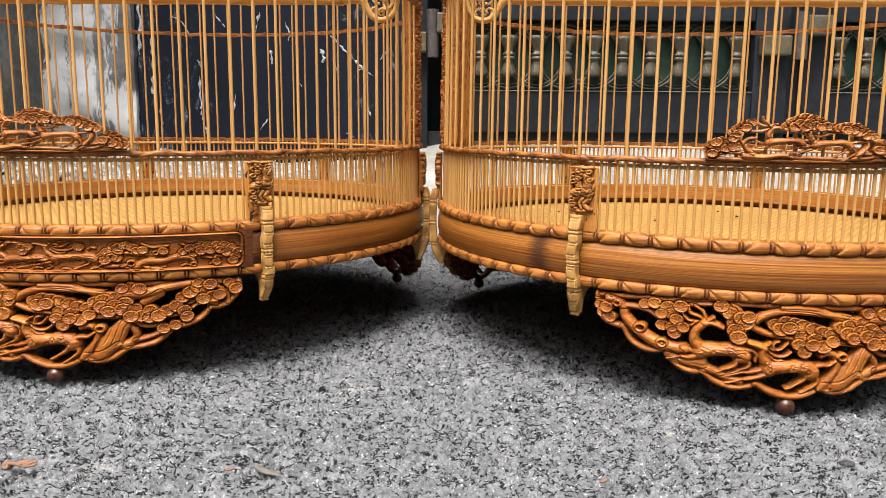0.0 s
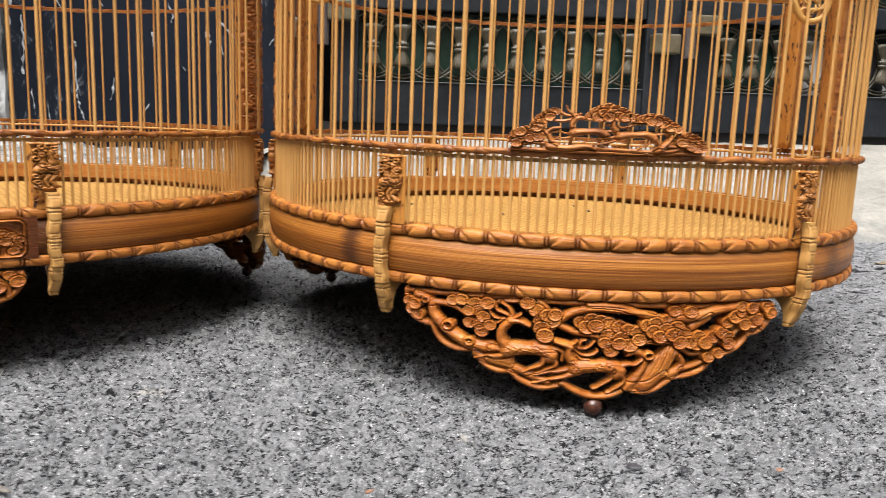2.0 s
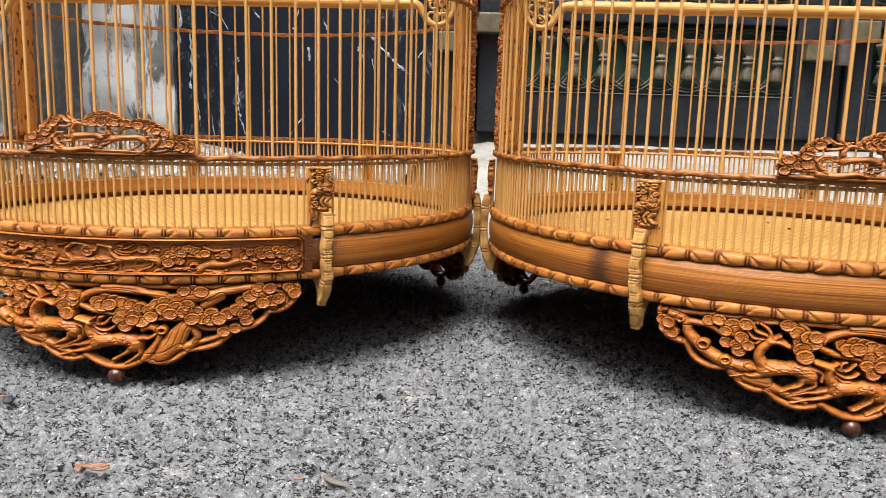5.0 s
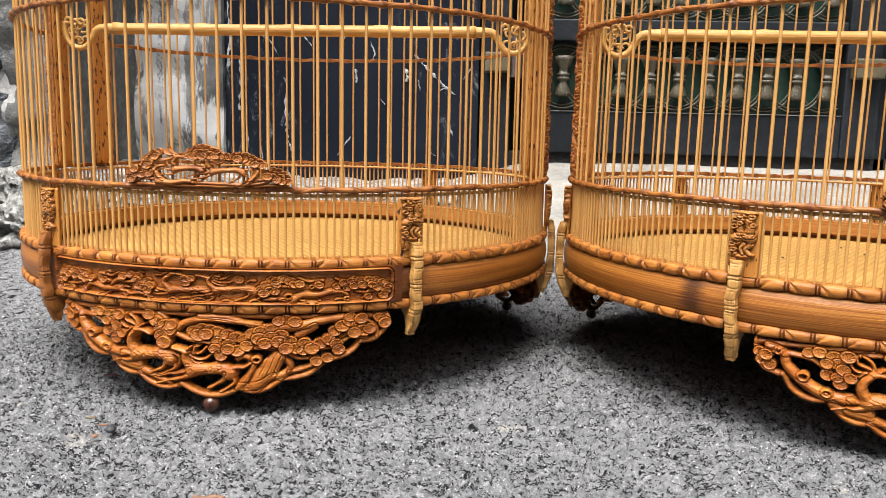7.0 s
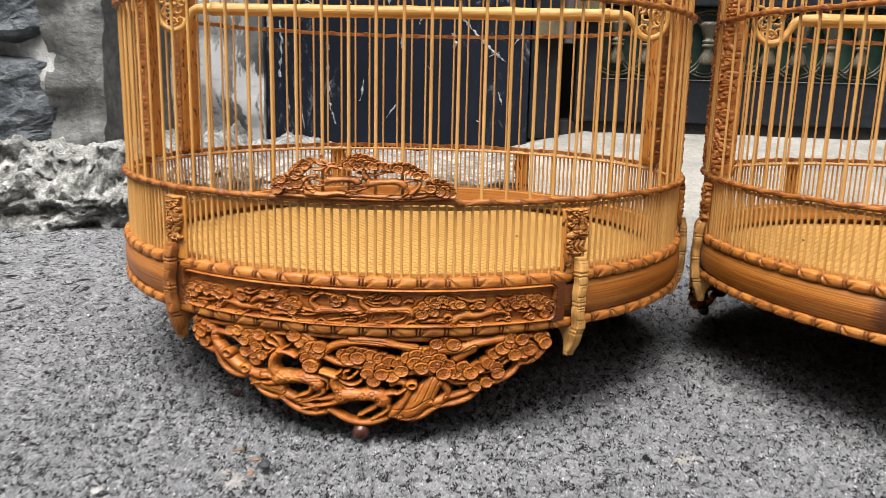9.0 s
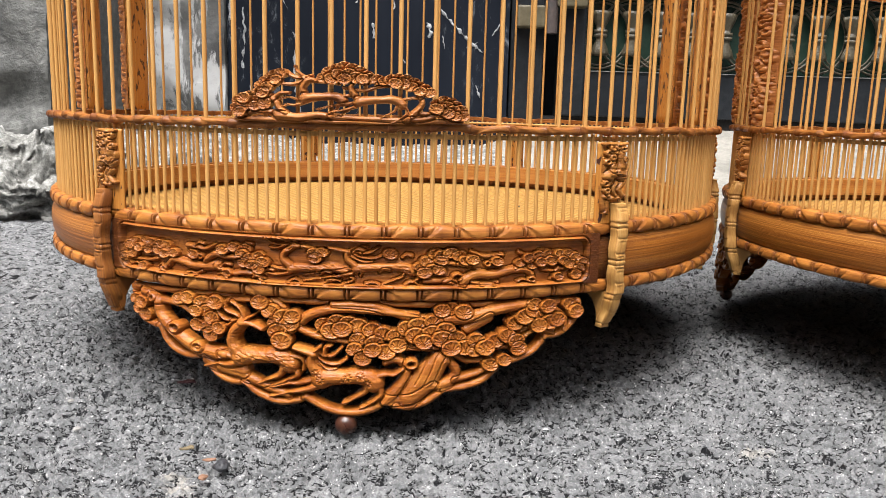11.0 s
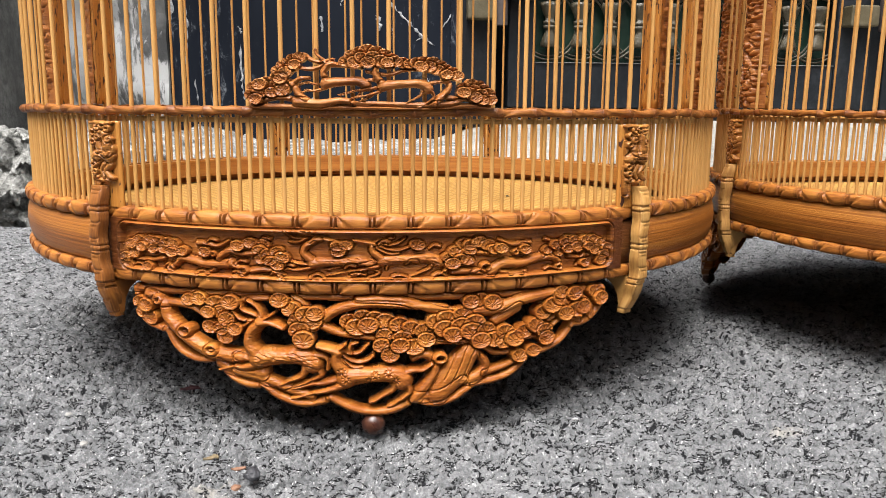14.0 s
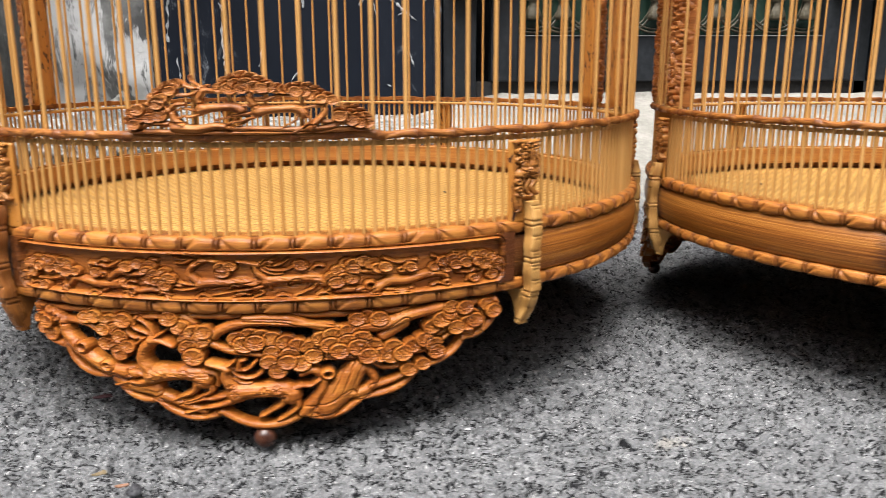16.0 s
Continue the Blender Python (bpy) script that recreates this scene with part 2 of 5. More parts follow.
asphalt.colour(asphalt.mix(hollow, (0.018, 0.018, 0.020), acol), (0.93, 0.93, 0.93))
asphalt.bump(asphalt.maths("ADD", asphalt.maths("MULTIPLY", hollow, 0.6), asphalt.maths("ADD", asphalt.maths("MULTIPLY", afine, 0.30), asphalt.maths("ADD", amid, asphalt.maths("MULTIPLY", asphalt.noise(av, 190.0, 3, 0.55), 1.5)))), 0.0034, 1.0)


concrete_rough = stony("concrete_rough", (0.045, 0.044, 0.040), (0.33, 0.325, 0.30), (0.74, 0.73, 0.70), 0.85, 42, 190, 0.012)
ramp_pale = Mat("ramp_pale", 0.85, spec=0.3)
rpv = ramp_pale.coords("Object")
rpn = ramp_pale.noise(rpv, 9.0, 6, 0.65)
rpf = ramp_pale.noise(rpv, 120.0, 4, 0.7)
rpc = ramp_pale.ramp(ramp_pale.maths("ADD", ramp_pale.maths("MULTIPLY", rpn, 0.6), ramp_pale.maths("MULTIPLY", rpf, 0.4)), (0.38, (0.165, 0.155, 0.135)), (0.5, (0.245, 0.231, 0.203)), (0.62, (0.33, 0.311, 0.274)))
rpx = ramp_pale.node("ShaderNodeSeparateXYZ")
ramp_pale.link(rpv, rpx.inputs[0])
grime = ramp_pale.maths("ADD", ramp_pale.maths("MULTIPLY", ramp_pale.maths("SUBTRACT", 1.10, rpx.outputs[1]), 7.0), ramp_pale.maths("MULTIPLY", ramp_pale.maths("SUBTRACT", ramp_pale.noise(rpv, 22.0, 6, 0.7), 0.5), 3.0))
ramp_pale.colour(ramp_pale.mix(ramp_pale.ramp(grime, (0.0, (0, 0, 0)), (0.7, (0.85, 0.85, 0.85))), rpc, (0.13, 0.13, 0.13)))
ramp_pale.bump(ramp_pale.maths("ADD", rpf, rpn), 0.004, 0.8)
mortar = stony("mortar", (0.22, 0.215, 0.20), (0.42, 0.41, 0.39), (0.62, 0.61, 0.58), 0.85, 14, 90, 0.008)
slate = stony("slate", (0.022, 0.027, 0.033), (0.058, 0.067, 0.076), (0.14, 0.152, 0.162), 0.5, 18, 60, 0.010)
cement_grey = stony("cement_grey", (0.045, 0.046, 0.044), (0.105, 0.105, 0.099), (0.24, 0.237, 0.225), 0.75, 7, 60, 0.008)
gate_paint = stony("gate_paint", (0.0065, 0.0080, 0.0100), (0.0118, 0.0140, 0.0172), (0.026, 0.0292, 0.034), 0.42, 6, 90, 0.0012, 0.3)
hinge_paint = stony("hinge_paint", (0.07, 0.056, 0.028), (0.105, 0.085, 0.046), (0.14, 0.116, 0.069), 0.5, 30, 150, 0.001)
rust_brown = stony("rust_brown", (0.035, 0.028, 0.027), (0.06, 0.045, 0.042), (0.09, 0.065, 0.055), 0.6, 30, 150, 0.002)
green_sheet = stony("green_sheet", (0.012, 0.028, 0.020), (0.022, 0.048, 0.034), (0.045, 0.075, 0.055), 0.25, 8, 40, 0.001)
brass_paint = stony("brass_paint", (0.032, 0.0255, 0.014), (0.064, 0.052, 0.030), (0.115, 0.096, 0.060), 0.42, 40, 160, 0.002)
# near-black: painted shadow under the gate, also a dark backing sheet
black_gap = stony("black_gap", (0.010, 0.010, 0.010), (0.016, 0.015, 0.015), (0.03, 0.027, 0.025), 0.9, 20, 90, 0.004)
pale_sheet = stony("pale_sheet", (0.35, 0.35, 0.34), (0.45, 0.45, 0.44), (0.55, 0.55, 0.54), 0.6, 10, 60, 0.001)
leaf_dry = stony("leaf_dry", (0.12, 0.050, 0.028), (0.23, 0.115, 0.066), (0.37, 0.22, 0.14), 0.6, 60, 300, 0.001)
leaf_red = stony("leaf_red", (0.03, 0.008, 0.010), (0.075, 0.018, 0.022), (0.15, 0.045, 0.045), 0.6, 60, 300, 0.001)
leaf_straw = stony("leaf_straw", (0.09, 0.065, 0.032), (0.17, 0.125, 0.065), (0.30, 0.23, 0.14), 0.7, 60, 300, 0.001)
twig_grey = stony("twig_grey", (0.07, 0.06, 0.05), (0.14, 0.125, 0.105), (0.22, 0.195, 0.165), 0.7, 60, 300, 0.001)
pebble_dark = stony("pebble_dark", (0.02, 0.02, 0.022), (0.035, 0.035, 0.04), (0.06, 0.06, 0.065), 0.5, 80, 300, 0.001)
pebble_pale = stony("pebble_pale", (0.22, 0.21, 0.195), (0.32, 0.31, 0.29), (0.42, 0.41, 0.39), 0.7, 80, 300, 0.001)

# dark enamelled sheet with splashes of white paint
navy = Mat("navy_sheet", 0.5, spec=0.1)
nv = navy.coords("Object", (1, 1, 0.45))
ncol = navy.ramp(navy.noise(nv, 6.0, 4), (0.3, (0.006, 0.008, 0.013)), (0.7, (0.014, 0.018, 0.027)))
nscuff = navy.ramp(navy.noise(nv, 48.0, 9, 0.80, 0.8), (0.56, (0, 0, 0)), (0.70, (0.75, 0.75, 0.75)))
nwhere = navy.ramp(navy.noise(navy.coords("Object", (1, 1, 0.3), (3.1, 0, 1.7)), 5.0, 3), (0.46, (0, 0, 0)), (0.62, (1, 1, 1)))
nmask = navy.maths("MULTIPLY", nscuff, nwhere)
navy.colour(navy.mix(nmask, ncol, (0.30, 0.32, 0.35)))
navy.roughness(nmask, 0.45, 0.75)
white_paint = stony("white_paint", (0.10, 0.105, 0.115), (0.34, 0.35, 0.36), (0.62, 0.63, 0.64), 0.6, 60, 300, 0.001)

# cement rendering with a wide run of spilt white paint
smear = Mat("smeared_render", 0.75)
sv = smear.coords("Object", (1, 1, 0.28))
scol = smear.ramp(smear.noise(smear.coords("Object"), 9.0, 6, 0.65), (0.36, (0.05, 0.05, 0.05)), (0.50, (0.14, 0.14, 0.135)), (0.64, (0.27, 0.265, 0.255)))
sx = smear.node("ShaderNodeSeparateXYZ")
smear.link(smear.coords("Object"), sx.inputs[0])
sband = smear.maths("SUBTRACT", 1.0, smear.maths("MULTIPLY", smear.maths("ABSOLUTE", smear.maths("ADD", sx.outputs[0], 0.645)), 9.0))
smask = smear.maths("MULTIPLY", 0.5, smear.maths("ADD", smear.maths("MULTIPLY", smear.noise(sv, 15.0, 8, 0.72, 0.6), 2.2), smear.maths("MULTIPLY", sband, 0.36)))
smear.colour(smear.mix(smear.ramp(smask, (0.625, (0, 0, 0)), (0.68, (1, 1, 1))), scol, (0.52, 0.518, 0.51)))
smear.bump(smear.noise(smear.coords("Object"), 40.0, 6, 0.65), 0.006, 0.7)


# ================= mesh helpers =================
def value_noise(x, y, cell, seed=0):
    """Smooth random heights in -1..1 on a lattice of that cell size."""
    rng = np.random.RandomState(seed)
    table = rng.uniform(-1, 1, (256, 256))
    fx, fy = x / cell, y / cell
    ix, iy = np.floor(fx).astype(int), np.floor(fy).astype(int)
    tx, ty = fx - ix, fy - iy
    tx, ty = tx * tx * (3 - 2 * tx), ty * ty * (3 - 2 * ty)
    a, b = table[ix % 256, iy % 256], table[(ix + 1) % 256, iy % 256]
    c, d = table[ix % 256, (iy + 1) % 256], table[(ix + 1) % 256, (iy + 1) % 256]
    return (a * (1 - tx) + b * tx) * (1 - ty) + (c * (1 - tx) + d * tx) * ty


def fbm(x, y, cell, octaves, seed=0, gain=0.55):
    return sum(value_noise(x, y, cell / 2 ** k, seed + k) * gain ** k for k in range(octaves))


def mesh_of(name, verts, faces, uvs=None, smooth=True, sharp=0):
    """A mesh from arrays; uvs are given per vertex."""
    me = bpy.data.meshes.new(name)
    verts, faces = np.asarray(verts, float), np.asarray(faces, int)
    me.vertices.add(len(verts))
    me.vertices.foreach_set("co", verts.ravel())
    n, k = faces.shape
    me.loops.add(n * k)
    me.loops.foreach_set("vertex_index", faces.ravel())
    me.polygons.add(n)
    me.polygons.foreach_set("loop_start", np.arange(n) * k)
    me.polygons.foreach_set("use_smooth", np.full(n, smooth))
    if uvs is not None:
        layer = me.uv_layers.new(name="UVMap")
        layer.data.foreach_set("uv", np.asarray(uvs, float)[faces.ravel()].ravel())
    me.update(calc_edges=True)
    me.validate()
    if sharp:
        me.set_sharp_from_angle(angle=radians(sharp))
    return me


def sheet(name, P, uv=None, wrap_u=False, wrap_v=False, smooth=True, sharp=0):
    """A mesh from a grid of points P[n, m, 3]."""
    n, m = P.shape[:2]
    i, j = np.meshgrid(np.arange(n if wrap_u else n - 1), np.arange(m if wrap_v else m - 1), indexing="ij")
    i2, j2 = (i + 1) % n, (j + 1) % m
    faces = np.stack([i * m + j, i2 * m + j, i2 * m + j2, i * m + j2], -1).reshape(-1, 4)
    return mesh_of(name, P.reshape(-1, 3), faces, None if uv is None else uv.reshape(-1, 2), smooth, sharp)


def around(radius, a, z):
    """Points on the cage: a in degrees from the front, to the right."""
    r = np.radians(a)
    return np.stack(np.broadcast_arrays(radius * np.sin(r), -radius * np.cos(r), z), -1)


def lathe(name, profile, n=192, smooth=True, gap=0.0):
    """A ring swept round the cage's axis from a closed profile of (radius, z); gap: half the open angle at the front."""
    p = np.array(profile, float)
    a = np.linspace(gap, 360 - gap, n + 1) if gap else 180 + np.arange(n + 1) * 360.0 / n
    P = around(p[None, :, 0], a[:, None], p[None, :, 1])
    s = np.concatenate([[0], np.cumsum(np.hypot(*np.diff(p, axis=0).T))])
    uv = np.stack(np.broadcast_arrays(np.radians(a)[:, None] * 0.2, s[None, :]), -1)
    return sheet(name, P, uv, False, True, smooth)


def rod(name, p, q, r, sides=8, taper=1.0, rings=2):
    """A rod from p to q with closed ends and uv along it."""
    p, q = Vector(p), Vector(q)
    d = (q - p).normalized()
    s = d.orthogonal().normalized()
    t = d.cross(s)
    V, U = [], []
    for k in range(rings):
        f = k / (rings - 1)
        rr = r * (1 + (taper - 1) * f)
        for i in range(sides):
            a = 2 * math.pi * i / sides
            V.append(p + (q - p) * f + s * (math.cos(a) * rr) + t * (math.sin(a) * rr))
            U.append((a * r, f * (q - p).length))
    bm = bmesh.new()
    vs = [bm.verts.new(v) for v in V]
    uvl = bm.loops.layers.uv.new("UVMap")
    for k in range(rings - 1):
        for i in range(sides):
            j = (i + 1) % sides
            ids = (k * sides + i, k * sides + j, (k + 1) * sides + j, (k + 1) * sides + i)
            f = bm.faces.new([vs[x] for x in ids])
            f.smooth = True
            for lp, x in zip(f.loops, ids):
                lp[uvl].uv = U[x]
    bm.faces.new([vs[i] for i in reversed(range(sides))])
    bm.faces.new([vs[(rings - 1) * sides + i] for i in range(sides)])
    me = bpy.data.meshes.new(name)
    bm.to_mesh(me)
    bm.free()
    me.set_sharp_from_angle(angle=radians(65))
    return me


def tube_path(name, pts, radii, sides=10, closed_ends=True):
    """A round tube along points with a radius for each."""
    pts = np.array(pts, float)
    tang = np.gradient(pts, axis=0)
    tang /= np.linalg.norm(tang, axis=1)[:, None]
    up = np.eye(3)[np.argmin(np.abs(tang).max(0))]
    S = np.cross(tang, up)
    S /= np.linalg.norm(S, axis=1)[:, None]
    T = np.cross(S, tang)
    a = np.arange(sides) * 2 * math.pi / sides
    r = np.broadcast_to(radii, len(pts)).copy()
    if closed_ends:
        pts, S, T = np.vstack([pts[:1], pts, pts[-1:]]), np.vstack([S[:1], S, S[-1:]]), np.vstack([T[:1], T, T[-1:]])
        r = np.concatenate([[1e-5], r, [1e-5]])
    P = pts[:, None] + r[:, None, None] * (S[:, None] * np.cos(a)[None, :, None] + T[:, None] * np.sin(a)[None, :, None])
    ln = np.concatenate([[0], np.cumsum(np.linalg.norm(np.diff(pts, axis=0), axis=1))])
    uv = np.stack(np.broadcast_arrays(ln[:, None], (a * 0.004)[None, :]), -1)
    return sheet(name, P, uv, False, True)


def box_mesh(name, x0, x1, y0, y1, z0, z1, bevel=0.002, segments=2):
    bm = bmesh.new()
    bmesh.ops.create_cube(bm, size=1, matrix=Matrix.Translation(((x0 + x1) / 2, (y0 + y1) / 2, (z0 + z1) / 2)) @ Matrix.Diagonal((x1 - x0, y1 - y0, z1 - z0, 1)))
    if bevel:
        bmesh.ops.bevel(bm, geom=bm.edges[:], offset=bevel, segments=segments, affect="EDGES", profile=0.6)
    me = bpy.data.meshes.new(name)
    bm.to_mesh(me)
    bm.free()
    return me


def part(name, me, mat, parent=None, label="", m=None):
    """One mesh object, under a thing when a parent is given."""
    ob = new(name, me)
    if not me.materials:
        me.materials.append(mat.m)
    ob.parent = parent
    if m is not None:
        ob.matrix_basis = m
    if label:
        ob["label"] = label
    return ob


# ================= carved relief =================
class Relief:
    """A carving drawn on a flat field in millimetres (u along, v up), then bent round the cage."""

    def __init__(self, u0, u1, v0, v1, step, gain=1.0):
        self.u, self.v = np.arange(u0, u1 + step, step), np.arange(v0, v1 + step, step)
        self.U, self.V = np.meshgrid(self.u, self.v, indexing="ij")
        self.S = np.full(self.U.shape, -3.0)
        self.H = np.full(self.U.shape, -1.5)
        self.step, self.solid, self.gain = step, False, gain
        self.outline, self.low, self.aspect = 1.0, -1.5, 1.3

    def window(self, lo, hi):
        i = np.searchsorted(self.u, (lo[0], hi[0]))
        j = np.searchsorted(self.v, (lo[1], hi[1]))
        return slice(max(i[0] - 1, 0), i[1] + 1), slice(max(j[0] - 1, 0), j[1] + 1)

    def raise_to(self, w, inside, height):
        self.S[w] = np.maximum(self.S[w], inside)
        self.H[w] = np.where(inside > -0.3, np.maximum(self.H[w], height), self.H[w])

    def field(self, level):
        self.S[:], self.H[:], self.solid = 3.0, level, True

    def sunk(self, u0, u1, v0, v1, r, depth):
        """A sunk field with round corners and a beaded edge."""
        dx = np.maximum(np.maximum(u0 + r - self.U, self.U - u1 + r), 0)
        dy = np.maximum(np.maximum(v0 + r - self.V, self.V - v1 + r), 0)
        d = np.hypot(dx, dy) - r
        self.H -= depth * np.clip(-d / 0.5, 0, 1)
        self.H += 0.8 * np.exp(-((d - 0.75) / 0.4) ** 2) - 1.1 * np.exp(-((d - 1.6) / 0.32) ** 2)

    def tube(self, pts, r, h, top=0.0, cut=True):
        """A rounded limb along a curve, with faint lengthwise tool marks."""
        pts = self.bent(pts)
        n = len(pts) - 1
        ra, rb = r if isinstance(r, tuple) else (r, r)
        m = max(ra, rb) + 1
        xs, ys = [p[0] for p in pts], [p[1] for p in pts]
        w = self.window((min(xs) - m, min(ys) - m), (max(xs) + m, max(ys) + m))
        U, V = self.U[w], self.V[w]
        best, high = np.full(U.shape, -9.0), np.full(U.shape, -9.0)
        for k in range(n):
            (x0, y0), (x1, y1) = pts[k], pts[k + 1]
            r0, r1 = ra + (rb - ra) * k / n, ra + (rb - ra) * (k + 1) / n
            L = max((x1 - x0) ** 2 + (y1 - y0) ** 2, 1e-9)
            t = np.clip(((U - x0) * (x1 - x0) + (V - y0) * (y1 - y0)) / L, 0, 1)
            d = np.hypot(U - x0 - t * (x1 - x0), V - y0 - t * (y1 - y0))
            rr = r0 + (r1 - r0) * t
            side = ((U - x0) * (y1 - y0) - (V - y0) * (x1 - x0)) / math.sqrt(L)
            best = np.maximum(best, rr - d)
            high = np.maximum(high, self.gain * h * np.clip(1 - (d / rr) ** 2, 0, 1) ** 0.5 + 0.05 * np.sin(side * 5.0))
        if cut:
            self.cut_round(w, best)
        self.raise_to(w, best, top + high)

    def cut_round(self, w, inside):
        """The chisel line that sets a form off from what lies behind it."""
        g = self.outline * np.exp(-((inside + 0.32) / 0.26) ** 2) * (inside < 0.1)
        self.H[w] = np.maximum(self.H[w] - g, np.minimum(self.H[w], self.low))

    def dots(self, r, depth, *centres):
        for x, y in centres:
            w = self.window((x - 3 * r, y - 3 * r), (x + 3 * r, y + 3 * r))
            d2 = ((self.U[w] - x) ** 2 + (self.V[w] - y) ** 2) / r ** 2
            self.H[w] -= depth * np.exp(-d2)

    def flower(self, c, r):
        """A punched blossom: short strokes round a middle."""
        for k in range(8):
            a = k * math.pi / 4 + c[0]
            self.dots(0.32, 0.5, *[(c[0] + f * r * math.cos(a), c[1] + f * r * math.sin(a)) for f in (0.55, 0.8, 1.05)])

    def fur(self, lo, hi, n, seed):
        """Short strokes of a coat of hair."""
        rng = random.Random(seed)
        for k in range(n):
            x, y = rng.uniform(lo[0], hi[0]), rng.uniform(lo[1], hi[1])
            self.dots(0.28, 0.20, *[(x + 0.4 * q, y - 0.1 * q) for q in range(4)])

    def bent(self, pts):
        """A smooth curve through the points."""
        if len(pts) < 3:
            return pts
        p = np.array([pts[0], *pts, pts[-1]], float)
        out = []
        for k in range(1, len(p) - 2):
            for t in np.linspace(0, 1, 5)[:-1]:
                a, b, c, d = p[k - 1:k + 3]
                out.append(tuple(0.5 * (2 * b + (c - a) * t + (2 * a - 5 * b + 4 * c - d) * t * t + (3 * b - a - 3 * c + d) * t ** 3)))
        return [*out, tuple(p[-2])]

    def hoop(self, c, r, thick, h, top=0.0):
        a = np.linspace(0, 2 * math.pi, 13)
        self.tube([(c[0] + r * math.cos(x), c[1] + 0.75 * r * math.sin(x)) for x in a], thick, h, top)

    def pads(self, r, h, *centres, top=0.0):
        """Pine pads: flat oval fans laid over one another, with a thin rim and fine ribs."""
        for k, (x, y) in enumerate(centres):
            rng = random.Random(int(x * 31 + y * 17))
            s, lean = rng.uniform(0.92, 1.12), rng.uniform(-0.35, 0.35)
            rx, ry = r * s * self.aspect, r * s
            w = self.window((x - rx - 1, y - ry - 1), (x + rx + 1, y + ry + 1))
            U, V = self.U[w] - x, self.V[w] - y
            U, V = U * math.cos(lean * 0.6) + V * math.sin(lean * 0.6), V * math.cos(lean * 0.6) - U * math.sin(lean * 0.6)
            q = np.hypot(U / rx, V / ry)
            inside = (1 - q) * ry
            ang = np.arctan2(U / rx, V / ry + 0.42)
            mask = np.clip((q + 0.1) * 4, 0, 1) * np.clip((0.90 - q) / 0.16, 0, 1)
            ribs = -0.42 * np.clip(np.cos(ang * 13), 0, 1) ** 0.8 * mask
            rim = 0.22 * np.exp(-((q - 0.88) / 0.10) ** 2)
            cup = self.gain * h * 0.75 + 0.25 * (-V / ry) - 0.35 * (1 - q * q) + 0.4 * ((k * 2) % 3)
            new_h = top + cup + rim + ribs - 0.5 * np.clip(0.25 - inside, 0, 1)
            self.cut_round(w, inside)
            self.S[w] = np.maximum(self.S[w], inside)
            self.H[w] = np.where(inside > -0.05, np.maximum(new_h, self.H[w] - 0.9), self.H[w])

    def wing(self, a, b, r, h):
        (x0, y0), (x1, y1) = a, b
        w = self.window((min(x0, x1) - r - 1, min(y0, y1) - r - 1), (max(x0, x1) + r + 1, max(y0, y1) + r + 1))
        U, V = self.U[w], self.V[w]
        L = (x1 - x0) ** 2 + (y1 - y0) ** 2
        t = np.clip(((U - x0) * (x1 - x0) + (V - y0) * (y1 - y0)) / L, 0, 1)
        side = ((U - x0) * (y1 - y0) - (V - y0) * (x1 - x0)) / math.sqrt(L)
        d = np.hypot(U - x0 - t * (x1 - x0), V - y0 - t * (y1 - y0))
        rr = r * (0.55 + 0.45 * np.sin(np.pi * (0.15 + 0.7 * t)))
        lines = (side * 0.30 + 1.2 * t * t) % 1
        feathers = -0.6 * np.exp(-((lines - 0.5) / 0.09) ** 2) * (t > 0.3)
        self.cut_round(w, rr - d)
        self.raise_to(w, rr - d, self.gain * h * np.clip(1 - (d / rr) ** 2, 0, 1) ** 0.35 + feathers)

    def deer(self, c, s, back, top=0.0, small=False, thick=None):
        """A running deer that faces left, or looks back over its shoulder."""
        sx, sy = s if isinstance(s, tuple) else (s, s)
        s = thick or math.sqrt(sx * sy) * 0.95

        def q(*pts):
            return [(c[0] + sx * x, c[1] + sy * y) for x, y in pts]
        h = 2.6 * s + 0.6
        slim = 0.7 if s < 0.9 else 0.9
        if back:
            legs = (((-13, 0), (-19, -1.6), (-24, -2), (-31, -4.2)), ((-12, -2.5), (-18, -4.6), (-23, -5.6), (-31, -8.2)), ((9, -2), (8, -4.5), (4, -7), (0.6, -9.2)), ((13, -1), (15, -5), (11.5, -8.5), (8, -11)))
            tail = ((13, 2.5), (17, 3.6), (20.5, 3.6), (24, 6))
            neck, head = ((-11, 2.5), (-14, 6.5), (-14.5, 10.5)), ((-13.5, 11.5), (-17, 12.8), (-21.5, 14))
            ears = (((-13, 13), (-10.5, 15)),)
            horns = (((-13, 12.5), (-9, 11), (-5, 11.5), (-1.5, 15)), ((-12.5, 10.5), (-8, 8), (-3, 7.8), (0.5, 10)), ((-9, 11), (-8.5, 14.5), (-6, 15.5)), ((-13, 9), (-8, 5.5), (-4, 5.6)))
        else:
            legs = (((-10, 0), (-15, 0.2), (-20, 1.6), (-24, 0.6)), ((-10, -1.5), (-16, -3.4), (-20, -3), (-26, -5)), ((12, -1), (15.5, -5), (11, -8), (6, -10)), ((9, -2.5), (8, -5.5), (4, -7.5), (-1, -10)))
            tail = ((12, 2.5), (16, 3), (18.5, 1), (18.3, -2.5))
            if small:
                neck, head, ears = ((-10, 2.5), (-11.5, 7), (-9, 10.5)), ((-9.5, 10.8), (-6, 12), (-0.5, 10.6)), (((-9, 12), (-11.5, 13.5)),)
                horns = (((-7, 12.5), (-11, 14), (-15, 17), (-16, 20)),)
            else:
                neck, head, ears = ((-11, 2.5), (-14, 7), (-12.8, 12), (-9.5, 15)), ((-9.5, 15.8), (-5, 16.2), (0.5, 14.2)), (((-7, 17.5), (-4, 19.5)),)
